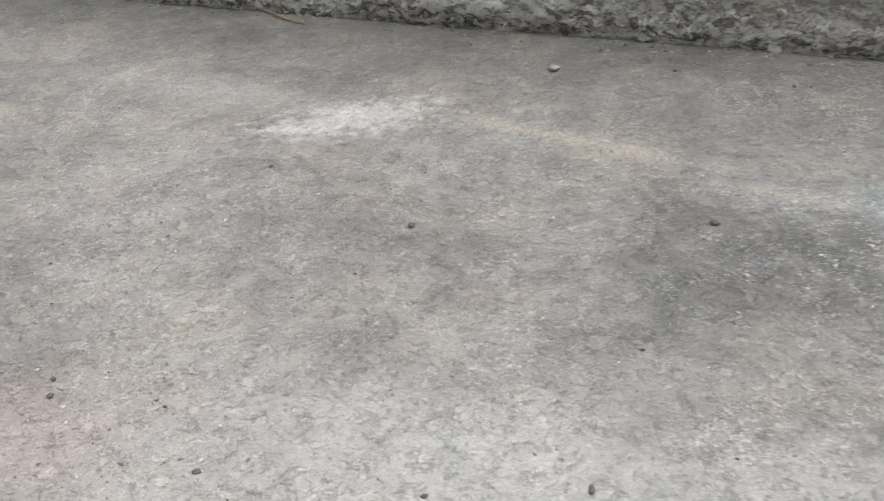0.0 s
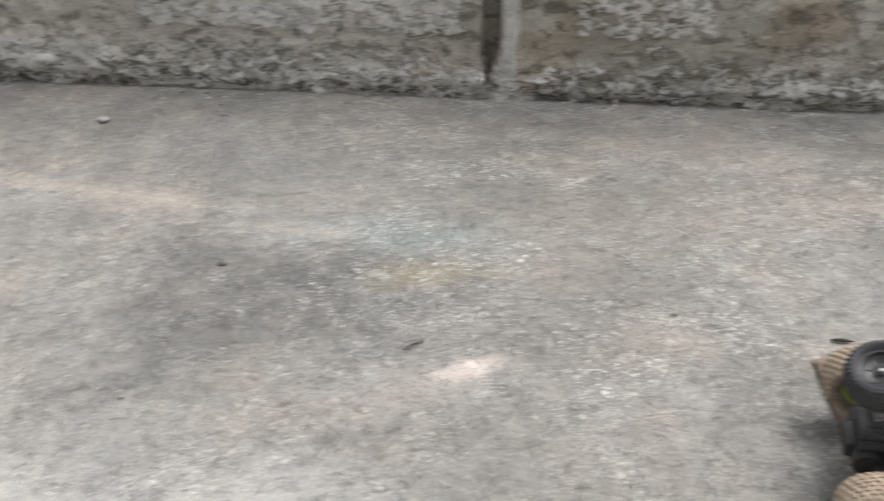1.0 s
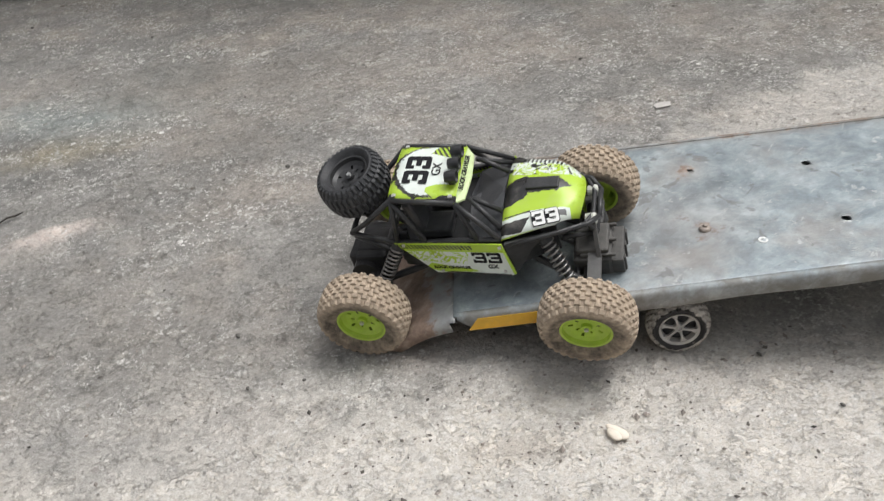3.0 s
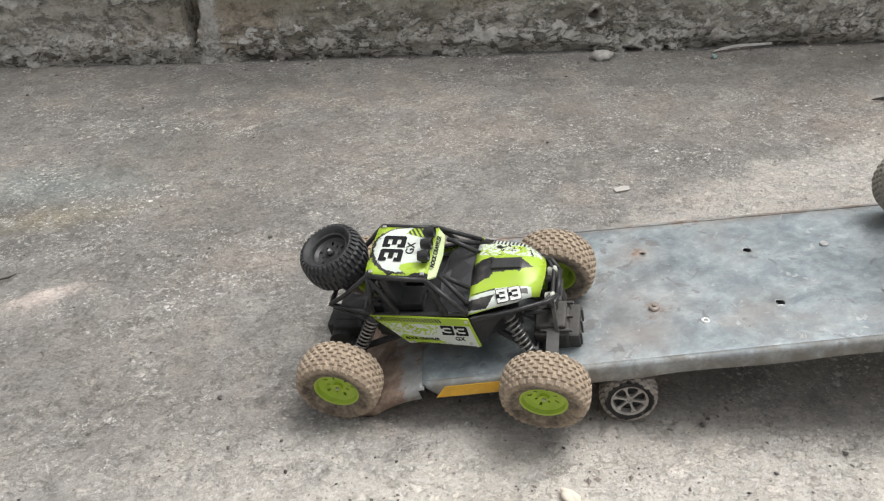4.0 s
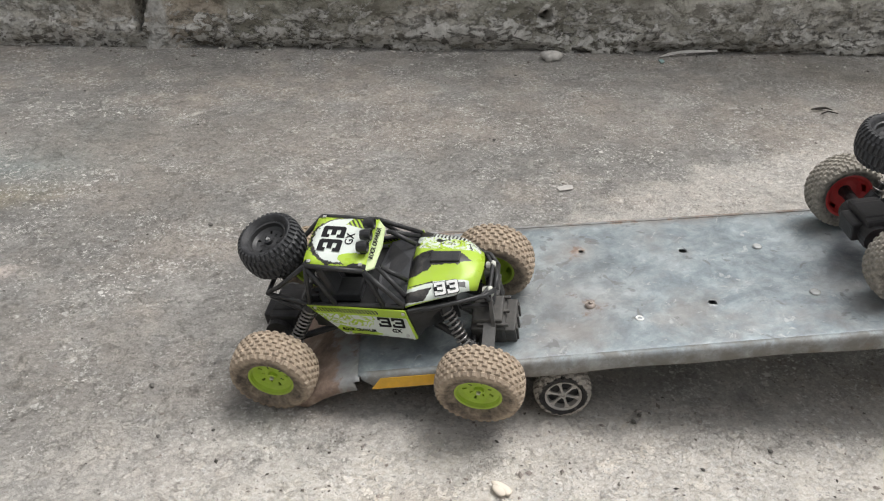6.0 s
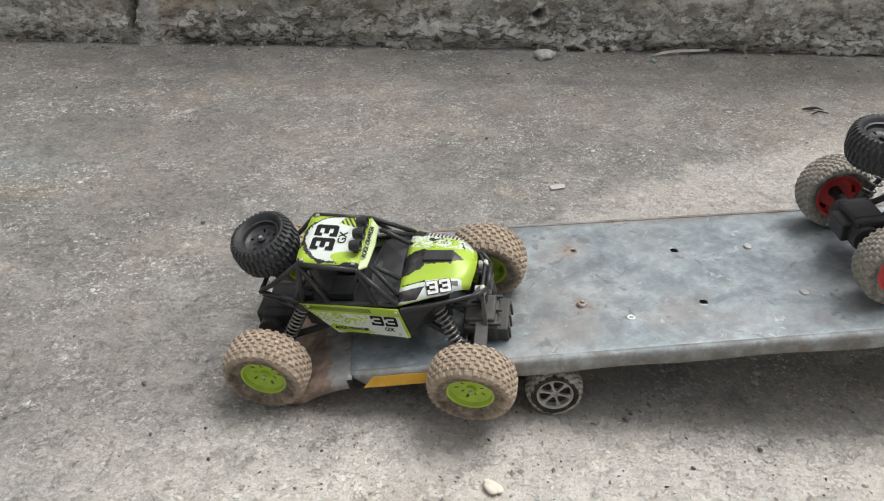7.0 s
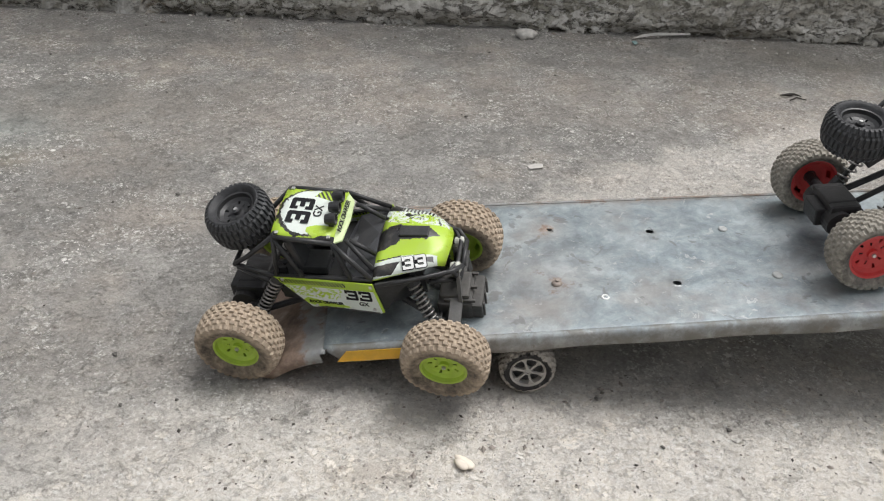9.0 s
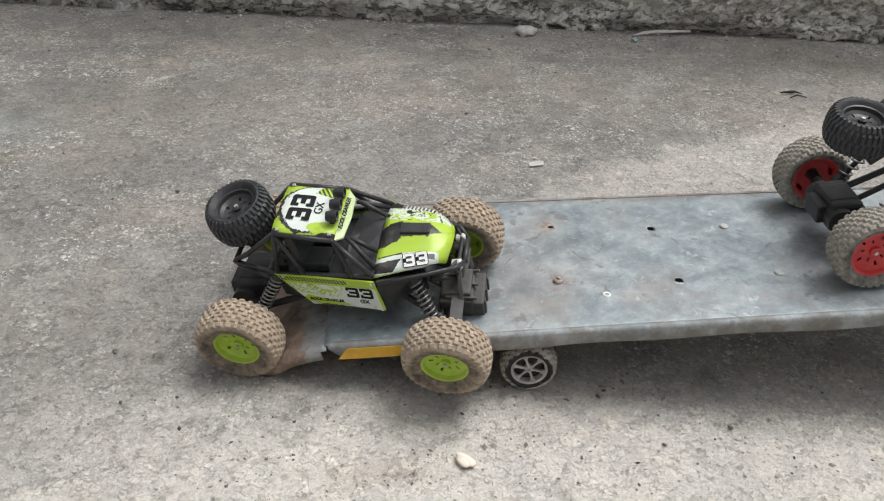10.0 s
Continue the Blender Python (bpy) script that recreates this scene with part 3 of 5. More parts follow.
def ground_z(x, y):
    if not (-2 < x < 3.5 and -0.8 < y < 2.9):
        return 0.0
    z = 0.0018 * fractal(x * 5, y * 5, 0.3) + 0.0012 * fractal(x * 22, y * 22, 7.1) - 0.0012
    q = Vector((x - 0.645, y - 0.812))
    z += 0.006 * max(0.0, 1 - (q.x / 0.065) ** 2 - (q.y / 0.024) ** 2 + 0.5 * fractal(x * 30, y * 30, 3)) ** 0.5 if q.length < 0.08 and 1 - (q.x / 0.065) ** 2 - (q.y / 0.024) ** 2 + 0.5 * fractal(x * 30, y * 30, 3) > 0 else 0
    return z


gv = [(x, y, ground_z(x, y)) for y in ys for x in xs]
nx = len(xs)
gf = [(j * nx + i, j * nx + i + 1, (j + 1) * nx + i + 1, (j + 1) * nx + i) for j in range(len(ys) - 1) for i in range(nx - 1)]
me = bpy.data.meshes.new("ground")
me.from_pydata(gv, [], gf)
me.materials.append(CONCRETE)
me.shade_smooth()
tagged(new("ground", me), "worn grey concrete yard with stains, grit and brick dust", "ground", kind="structure")

# ---- old wall ----
WALL_FOOT, WALL_TURN = (0.5537, 1.848, 0.0), -18.3
HOLE_S, HOLE_Z = 1.345, 0.087
ss = list(np.arange(-2.3, 2.9, 0.0065))
zs = list(np.arange(-0.02, 0.34, 0.0065)) + [0.40, 0.5, 0.65, 0.8, 0.95, 1.1]
ss = [-7.0, -5.0, -3.5] + ss + [3.5, 5.0, 8.0]


def wall_face(s, z):
    """How far the face stands out, how much render still clings, and how much of the pale joint strip it is."""
    n1 = fractal(s * 4.5, z * 6, 1.0)
    n2 = fractal(s * 15, z * 30, 4.0)
    n3 = fractal(s * 48, z * 55, 9.0)
    low = 1 - min(1.0, max(0.0, (z - 0.05 - 0.06 * n1) / 0.08))
    flake = n2 * 0.75 + n3 * 0.45 + 0.30 * low - 0.10
    flake = min(1.0, max(0.0, flake * 5.0))
    flake *= 0.35
    edge = 0.02 * n1 + 0.012 * n2
    for s0, s1, z0, z1, much in ((-0.38, 0.37, 0.135, 0.50, 1.0), (0.56, 0.92, 0.15, 0.50, 0.85), (-0.80, -0.45, 0.03, 0.11, 0.9), (-1.6, -0.9, 0.10, 0.5, 0.7), (1.0, 1.32, 0.02, 0.07, 0.8)):
        d = min(s - s0, s1 - s, (z - z0) * 1.5, (z1 - z) * 1.5) + edge
        flake = max(flake, much * min(1.0, max(0.0, d / 0.02)))
    if 0.48 < s < 0.60 and 0.08 < z < 0.22:
        flake *= 0.2
    out = 0.008 * n1 + (0.0015 + 0.004 * low) * n2 + (0.001 + 0.0015 * low) * n3 + 0.0035 * flake + 0.008 * low
    foot = max(0.0, 1 - z / (0.030 + 0.015 * n1)) if n1 + 0.5 * n2 > -0.15 else 0.0
    out -= 0.022 * foot * (1 if s > 0.5 else 0.6)
    joint = 0.0
    half = 0.022 + 0.018 * max(0.0, 1 - z / 0.05) ** 1.5
    d = abs(s - 0.460) + 0.004 * n2
    if d < half:
        joint = min(1.0, (half - d) / 0.008)
        out = out * (1 - joint) + joint * (0.014 + 0.004 * n2)
    slot = 0.421 - 0.025 * (0.2 - z)
    wide = 0.019 * min(1.0, max(0.0, (z - 0.035) / 0.07))
    if abs(s - slot) < wide:
        out, joint, flake = -0.075, 0.0, 0.0
    if (s - HOLE_S) ** 2 + (z - HOLE_Z) ** 2 < (0.0135 + 0.002 * n3) ** 2:
        out, flake = -0.16, 0.0
    elif (s - HOLE_S) ** 2 + (z - HOLE_Z) ** 2 < 0.024 ** 2:
        flake = 1.3
    return out, flake, joint


wv, flakes, joints = [], [], []
for z in zs:
    for s in ss:
        o, f, q = wall_face(s, z) if -2.4 < s < 3.0 else (0.0, 0.2, 0.0)
        wv.append((s, -o, z))
        flakes.append(f), joints.append(q)
ns = len(ss)
wf = [(j * ns + i, j * ns + i + 1, (j + 1) * ns + i + 1, (j + 1) * ns + i) for j in range(len(zs) - 1) for i in range(ns - 1)]
b = len(wv)
top = (len(zs) - 1) * ns
wv += [(ss[0], 0.22, -0.02), (ss[-1], 0.22, -0.02), (ss[-1], 0.22, zs[-1]), (ss[0], 0.22, zs[-1])]
flakes += [0.2] * 4
joints += [0.0] * 4
wf += [(b + 1, b, b + 3, b + 2), tuple(top + i for i in range(ns)) + (b + 2, b + 3), tuple(j * ns for j in range(len(zs) - 1, -1, -1)) + (b, b + 3)[0:2], tuple(j * ns + ns - 1 for j in range(len(zs))) + (b + 2, b + 1)]
me = bpy.data.meshes.new("wall_north")
me.from_pydata(wv, [], wf)
for name, values in (("flake", flakes), ("joint", joints)):
    me.attributes.new(name, "FLOAT", "POINT").data.foreach_set("value", values)
me.materials.append(WALL)
me.shade_smooth()
ob = new("wall_north", me)
ob.matrix_world = pose(*WALL_FOOT, 0, 0, WALL_TURN)
tagged(ob, "old mouldy rendered wall with flaking base and a drain slot", "wall", kind="structure")


# ---- unseen wall added behind the camera: closes the yard, blocks low sky light ----
bm = bmesh.new()
box(bm, (0, -0.12, 1.15), (16.0, 0.24, 2.32))
ob = part("sky_blocker_wall", bm, plain("blocker_render", (0.42, 0.405, 0.38), 0.9, vary=0.2, scale=6, bump=0.001, spec=0.2))
ob.matrix_world = pose(0.0, -3.1, 0.0, 0, 0, -18.3)
tagged(ob, "unseen plain grey wall added along the yard to block low sky light", "wall", kind="structure")


# ---- wheels ----
def set_mud(ob, fn):
    me = ob.data
    me.attributes.new("mud", "FLOAT", "POINT").data.foreach_set("value", [fn(v.co) for v in me.vertices])


def knobby_tyre(name, parent, radius, width, bead, material, count=33, lug=0.0027, seed=1, label="", mud=0.40, long_blocks=False):
    """One skin: smooth side walls and a tread of staggered raised blocks."""
    rng = random.Random(seed)
    bm = bmesh.new()
    w, base, sides = width / 2, radius - lug, count * 4
    wall = [(bead, 0.72), (bead + 0.0025, 0.86), ((bead + base) / 2 - 0.001, 0.985), (base - 0.0065, 0.99)]
    tread = [(base - 0.0048, 0.94), (base - 0.0014, 0.70), (base, 0.47), (base + 0.0004, 0.235), (base + 0.0006, 0.0)]
    if long_blocks:
        tread = [(base - 0.0058, 0.96), (base - 0.0008, 0.62), (base + 0.0006, 0.0)]
    prof = [(r, -y * w) for r, y in wall + tread] + [(r, y * w) for r, y in (tread[:-1][::-1] + wall[::-1])]
    ang = [i * 2 * math.pi / sides for i in range(sides)]
    rings = [[bm.verts.new((r * math.cos(a), y, r * math.sin(a))) for a in ang] for r, y in prof]
    first, last = len(wall), len(prof) - len(wall) - 1
    smooth_faces = []
    for q in range(len(prof) - 1):
        u, v = rings[q], rings[q + 1]
        if q < first or q >= last:
            for j in range(sides):
                smooth_faces.append(bm.faces.new((u[j], u[(j + 1) % sides], v[(j + 1) % sides], v[j])))
            continue
        row = q - first
        off = (row % 2) * 2
        edge = row in (0, last - first - 1)
        for i in range(count):
            j0 = i * 4 + off
            lo, hi = [u[(j0 + m) % sides] for m in range(4)], [v[(j0 + m) % sides] for m in range(4)]
            mid = sum((p.co for p in lo + hi), Vector()) / 8
            out = Vector((mid.x, 0, mid.z)).normalized()
            if edge:
                out = (out + Vector((0, 0.55 if mid.y > 0 else -0.55, 0))).normalized()
            k = rng.uniform(0.58, 0.72)
            high = lug * rng.uniform(0.85, 1.0)
            top = [bm.verts.new(mid + (p.co - mid) * k + out * high) for p in (lo[0], lo[3], hi[3], hi[0])]
            bm.faces.new(top)
            bm.faces.new((*lo, top[1], top[0]))
            bm.faces.new((*hi[::-1], top[3], top[2]))
            bm.faces.new((lo[3], hi[3], top[2], top[1]))
            bm.faces.new((hi[0], lo[0], top[0], top[3]))
            a_, b_ = u[(j0 + 4) % sides], v[(j0 + 4) % sides]
            bm.faces.new((lo[3], a_, b_, hi[3]))
    for f in smooth_faces:
        f.smooth = True
    bmesh.ops.recalc_face_normals(bm, faces=bm.faces)
    ob = part(name, bm, material, parent, label)
    set_mud(ob, lambda p: mud + 0.45 * min(1.0, max(0.0, (math.hypot(p.x, p.z) - bead) / (base - bead) - 0.45) * 2))
    return ob


def dished_rim(name, parent, radius, material, face):
    """A deep plastic rim: barrel, lip, dish with slots round the hub."""
    bm = bmesh.new()
    lathe(bm, [(radius * 0.93, -face - 0.003), (radius * 1.22, -face - 0.0056), (radius * 1.25, -face - 0.0040), (radius * 1.03, -face), (radius * 0.93, -face + 0.002), (radius * 0.91, 0), (radius * 0.93, face - 0.002),
               (radius * 1.03, face), (radius * 1.05, face + 0.002), (radius * 1.0, face + 0.0032), (radius * 0.92, face + 0.0026), (radius * 0.87, face - 0.002)], 40)
    rings = [(0.87, -0.002), (0.70, -0.0045), (0.52, -0.0055), (0.36, -0.0058), (0.22, -0.0050), (0.20, -0.0012), (0.05, -0.0010)]
    sides = 40
    loops = [[bm.verts.new((radius * r * math.cos(a), face + y, radius * r * math.sin(a))) for a in np.arange(sides) * 2 * math.pi / sides] for r, y in rings]
    for q, (u, v) in enumerate(zip(loops, loops[1:])):
        for j in range(sides):
            if (q == 1 and j % 8 == 0) or (q == 2 and j % 8 == 4):
                continue
            bm.faces.new((u[j], u[(j + 1) % sides], v[(j + 1) % sides], v[j]))
    bm.faces.new(loops[-1])
    rings = [(0.93, -0.001), (0.84, 0.004), (0.70, 0.0075), (0.52, 0.0095), (0.28, 0.0105)]
    loops = [[bm.verts.new((radius * r * math.cos(a), -face + y, radius * r * math.sin(a))) for a in np.arange(sides) * 2 * math.pi / sides] for r, y in rings]
    for q, (u, v) in enumerate(zip(loops, loops[1:])):
        for j in range(sides):
            if q == 1 and j % 8 in (0, 1, 2):
                continue
            bm.faces.new((u[j], v[j], v[(j + 1) % sides], u[(j + 1) % sides]))
    return part(name, bm, material, parent, smooth=False)


def crawler_wheel(parent, centre, outward, tyre_mat, rim_mat, seed, tyre_label, rim_label, name="wheel", radius=0.050, count=30, lug=0.0025, rim_r=0.0265, long_blocks=False):
    """A wheel whose y axis points outward; centre and outward are in the thing's own space."""
    hub = bmesh.new()
    lathe(hub, [(0.001, -0.019), (0.007, -0.019), (0.007, -0.002), (0.013, 0.000), (0.013, 0.004), (0.001, 0.005)], 20)
    w = part(name, hub, BLACK, parent, smooth=False)
    y = Vector(outward).normalized()
    x = y.cross(Vector((0, 0, 1))).normalized()
    z = x.cross(y)
    w.matrix_basis = Matrix(((x.x, y.x, z.x, centre[0]), (x.y, y.y, z.y, centre[1]), (x.z, y.z, z.z, centre[2]), (0, 0, 0, 1))) @ pose(0, 0, 0, 0, 37 * seed, 0)
    knobby_tyre("tyre", w, radius, 0.043, rim_r, tyre_mat, count, lug, seed, tyre_label, long_blocks=long_blocks)
    dished_rim("rim", w, rim_r, rim_mat, 0.0125)
    s = bmesh.new()
    lathe(s, [(0.0001, 0.0135), (0.0022, 0.0135), (0.0026, 0.011)], 10)
    part("wheel_nut", s, SCREW, w)
    return w


# ---- rock crawler ----
def coil(bm, a, b, r, turns, wire):
    a, b = Vector(a), Vector(b)
    d = (b - a).normalized()
    u = d.orthogonal().normalized()
    v = d.cross(u)
    n = turns * 10
    tube(bm, [a + (b - a) * i / n + r * (math.cos(i * math.pi / 5) * u + math.sin(i * math.pi / 5) * v) for i in range(n + 1)], wire, 5)


def crawler(matrix, wheels, tyre_mat, rim_mat, base, label, words, tyre_label, rim_label, spare_at, spare_axis, tyre_r=0.050, spare_r=0.0390):
    """wheels: rear near, front near, front far, rear far as (centre, outward) in the car's own space; near is the -y side."""
    car = thing("toy_rock_crawler", matrix, label, "toy car", "toy cars on the trailer")
    roof_m, hood_m, side_m = printed("printed_roof", base, "roof"), printed("printed_hood", base, "hood"), printed("printed_side", base, "side")
    # roof shell and visor
    bm = bmesh.new()
    g = [[bm.verts.new((-0.110 + 0.070 * i / 6, (-0.0440 + 0.0880 * j / 8) * (1 + 0.02 * i / 6), 0.0462 - 0.0073 * i / 6 + 0.0035 * (1 - ((j - 4) / 4) ** 2) - 0.0020 * (1 if j in (0, 8) else 0))) for j in range(9)] for i in range(7)]
    for i in range(6):
        for j in range(8):
            bm.faces.new((g[i][j], g[i + 1][j], g[i + 1][j + 1], g[i][j + 1]))
    roof = part("roof", bm, roof_m, car, "bright printed roof panel with number", smooth=True)
    roof.modifiers.new("thickness", "SOLIDIFY").thickness = 0.0022
    bm = bmesh.new()
    slab(bm, [(-0.0415, -0.0440, 0.0375), (-0.0330, -0.034, 0.0330), (-0.0300, 0.0, 0.0345), (-0.0330, 0.034, 0.0330), (-0.0415, 0.0440, 0.0375), (-0.0420, 0.0, 0.0425)], (0.0004, 0, -0.0018))
    visor = part("visor", bm, plain("visor_print", tuple(0.55 * p + 0.45 * q for p, q in zip(base, (0.70, 0.74, 0.70))), 0.3, vary=0.10, dust=0.12), car)
    for y in (-0.038, 0.038):
        for x in (-0.104, -0.046):
            s = bmesh.new()
            box(s, (x, y, 0.0475 + (-0.0073 * (x + 0.11) / 0.07)), (0.0042, 0.0042, 0.0022), bevel=0.0006)
            part("roof_screw", s, SCREW, car)
    # hood, arched and drooping to the nose
    bm = bmesh.new()
    g = []
    for i in range(11):
        q = i / 10
        half = 0.0625 - 0.0215 * q - 0.009 * max(0, q - 0.7) / 0.3
        row = []
        for j in range(13):
            p = (j - 6) / 6
            z = 0.010 * (1 - abs(p) ** 3) + 0.004 * math.sin(q * math.pi * 0.8) - 0.007 * max(0, q - 0.84) / 0.16
            z += 0.004 * max(0.0, 1 - (abs(p) / 0.28) ** 4) * (1 if 0.08 < q < 0.72 else 0)
            row.append(bm.verts.new((0.002 + 0.082 * q - 0.006 * p * p * q, p * half, z)))
        g.append(row)
    for i in range(10):
        for j in range(12):
            bm.faces.new((g[i][j], g[i + 1][j], g[i + 1][j + 1], g[i][j + 1]))
    hood = part("hood", bm, hood_m, car, "bright printed bonnet with dark splashes", smooth=True)
    hood.modifiers.new("thickness", "SOLIDIFY").thickness = 0.0020
    s = bmesh.new()
    box(s, (0.041, 0.0, 0.0172), (0.034, 0.0165, 0.0050), bevel=0.0014)
    part("hood_scoop", s, BLACK, car)
    # side panels
    for k in (-1, 1):
        bm = bmesh.new()
        slab(bm, [(-0.1165, k * 0.0496, -0.0090), (0.0025, k * 0.0664, -0.0010), (0.0115, k * 0.0676, -0.0430), (0.0070, k * 0.0670, -0.0460), (-0.0765, k * 0.0553, -0.0500)], (0, k * 0.0016, 0))
        panel = part("side_panel", bm, side_m, car, "printed side panel with racing number")
        for x, z in ((-0.106, -0.011), (0.0, -0.005), (0.0, -0.040), (-0.07, -0.046)):
            s = bmesh.new()
            box(s, (x, k * (0.0512 + 0.0165 * (x + 0.1136) / 0.1177 + 0.001), z), (0.0034, 0.0022, 0.0034), bevel=0.0006)
            part("panel_screw", s, SCREW, panel)
        slope = Vector((0.1177, k * 0.0165, 0.008)).normalized()
        up = Vector((0, 0, 1))
        at = lambda x, z: (x, k * (0.0500 + 0.0165 * (x + 0.1136) / 0.1177 + 0.0019), z)
        racing_number(0.0152, BLACK_INK, panel, basis(at(-0.0165, -0.0215), slope * -k, up), 0.0, 0.98)
        if words:
            lettering("lettering", "GX", 0.0080, BLACK_INK, panel, basis(at(-0.0120, -0.0345), slope * -k, up), 0.0002)
            lettering("lettering", "ROCK CRAWLER", 0.0055, BLACK_INK, panel, basis(at(-0.058, -0.0400), slope * -k, up), 0.0002)
    racing_number(0.0265, BLACK_INK, roof, basis((-0.0855, -0.001, 0.0476), (0, 1, 0), (-1, 0, 0.10)), 0.0, 0.72)
    if words:
        lettering("lettering", "GX", 0.0135, BLACK_INK, roof, basis((-0.0650, 0.000, 0.0456), (0, 1, 0), (-1, 0, 0.1)), 0.0001)
        lettering("lettering", "ROCK CRAWLER", 0.0068, BLACK_INK, visor, basis((-0.0368, 0.0, 0.0392), (0, 1, 0), (-0.9, 0, 0.55)), 0.0002)
    for m, bold, up in ((BLACK_INK, 0.0008, 0.0), (WHITE_INK, 0.0, 0.0004)):
        racing_number(0.0150, m, hood, basis((0.0465, -0.0415, 0.0098 + up), (0.96, 0.22, 0.02), (0.12, 0.85, 0.40)), bold, 0.82)
    # tub, floor, dashboard, seats
    bm = bmesh.new()
    slab(bm, [(-0.112, -0.047, -0.020), (0.0, -0.0625, -0.018), (0.046, -0.034, -0.020), (0.046, 0.034, -0.020), (0.0, 0.0625, -0.018), (-0.112, 0.047, -0.020)], (0, 0, -0.026))
    part("tub", bm, BLACK, car, "black plastic body tub")
    for k in (-1, 1):
        bm = bmesh.new()
        slab(bm, [(0.0055, k * 0.0665, -0.002), (0.048, k * 0.0505, -0.005), (0.030, k * 0.0565, -0.020), (0.014, k * 0.0615, -0.045), (0.0045, k * 0.0645, -0.044)], (0, -k * 0.003, 0))
        part("front_side", bm, BLACK, car)
    bm = bmesh.new()
    slab(bm, [(-0.034, -0.050, -0.004), (0.001, -0.060, 0.000), (0.001, 0.0, 0.0130), (0.001, 0.060, 0.000), (-0.034, 0.050, -0.004), (-0.036, 0.0, 0.006)], (0, 0, -0.006))
    part("dashboard", bm, SEAT, car)
    for y in (-0.022, 0.022):
        bm = bmesh.new()
        box(bm, (-0.072, y, -0.012), (0.032, 0.030, 0.012), bevel=0.003)
        box(bm, (-0.092, y, 0.010), (0.010, 0.028, 0.044), Euler((0, radians(-14), 0)).to_matrix(), 0.003)
        part("seat", bm, SEAT, car)
    bm = bmesh.new()
    tube(bm, [(-0.046 + 0.004 * math.sin(a), -0.022 + 0.011 * math.cos(a), 0.012 + 0.011 * math.sin(a)) for a in np.arange(17) * math.pi / 8], 0.0014, 6)
    part("steering_wheel", bm, BLACK, car)
    # cage
    bars = []
    for k in (-1, 1):
        rr, rf, hr, srt = (-0.108, k * 0.0425, 0.0440), (-0.042, k * 0.0440, 0.0365), (0.001, k * 0.0615, 0.0005), (-0.1130, k * 0.0490, -0.010)
        bars += [[rr, srt], [rf, hr], [rf, (-0.022, k * 0.0600, -0.002)], [(-0.026, k * 0.030, 0.0295), (0.001, k * 0.030, 0.0100)], [rr, (-0.150, k * 0.034, 0.004), (-0.168, k * 0.032, -0.008)],
                 [srt, (-0.168, k * 0.032, -0.010)], [(-0.110, k * 0.049, -0.028), (-0.166, k * 0.032, -0.014)], [rr, rf], [srt, hr], [(-0.108, k * 0.0425, 0.043), (-0.080, k * 0.0530, -0.006)]]
        bars += [[(0.060, k * 0.042, -0.012), (0.086, k * 0.034, -0.010), (0.096, k * 0.020, -0.014)], [(0.060, k * 0.040, -0.022), (0.092, k * 0.026, -0.030)], [(0.086, k * 0.034, -0.010), (0.092, k * 0.026, -0.030)]]
        bars += [[(-0.030, k * 0.030, 0.030), (0.001, k * 0.050, 0.005)]]
    bars += [[(-0.108, -0.0425, 0.0440), (-0.108, 0.0425, 0.0440)], [(-0.168, -0.034, -0.009), (-0.168, 0.034, -0.009)], [(0.096, -0.020, -0.014), (0.096, 0.020, -0.014)], [(0.092, -0.026, -0.030), (0.092, 0.026, -0.030)]]
    for p in bars:
        bm = bmesh.new()
        tube(bm, p, 0.0029, 7)
        part("cage_bar", bm, BLACK, car, smooth=True)
    rim = [(0.0, -0.0640, -0.0040), (0.030, -0.0575, -0.0030), (0.062, -0.0470, -0.0030), (0.082, -0.0340, -0.0080), (0.090, -0.0160, -0.0100)]
    bm = bmesh.new()
    tube(bm, [(x, y, z - 0.003) for x, y, z in rim] + [(x, -y, z - 0.003) for x, y, z in rim[::-1]], 0.0027, 8)
    part("hood_frame", bm, BLACK, car, smooth=True)
    for k in (-1, 1):
        bm = bmesh.new()
        slab(bm, [(0.036, k * 0.030, -0.004), (0.052, k * 0.030, -0.004), (0.056, k * 0.034, -0.040), (0.040, k * 0.034, -0.044)], (0, k * 0.004, 0))
        part("shock_tower", bm, BLACK, car)
        bm = bmesh.new()
        slab(bm, [(-0.120, k * 0.036, -0.006), (-0.104, k * 0.036, -0.006), (-0.104, k * 0.038, -0.044), (-0.116, k * 0.038, -0.044)], (0, k * 0.004, 0))
        part("shock_tower", bm, BLACK, car)
    # roof lamps
    for y in (-0.020, 0.0, 0.020):
        bm = bmesh.new()
        lathe(bm, [(0.0001, -0.006), (0.0055, -0.006), (0.0068, 0.0), (0.0070, 0.006), (0.0058, 0.0065), (0.0050, 0.004), (0.0001, 0.0035)], 16)
        box(bm, (0, 0, -0.006), (0.005, 0.006, 0.006))
        lamp = part("roof_lamp", bm, BLACK, car)
        lamp.matrix_basis = pose(-0.0455, y, 0.0515, 0, 0, -90)
    # headlamps
    for y in (-0.021, 0.021):
        bm = bmesh.new()
        lathe(bm, [(0.0001, -0.005), (0.0055, -0.005), (0.0070, 0.003), (0.0062, 0.0055), (0.0035, 0.0072), (0.0001, 0.0076)], 14)
        lamp = part("headlamp", bm, LAMP_WHITE, car)
        lamp.matrix_basis = pose(0.0870, y, -0.0165, 0, 0, -90)
    # spare wheel on the tail
    sp = crawler_wheel(car, Vector(spare_at), spare_axis, BARE, BLACK, 7, "bare black spare tyre", "black rim", "spare_wheel", spare_r, 36, 0.0024, 0.0265 * spare_r / 0.044, True)
    bm = bmesh.new()
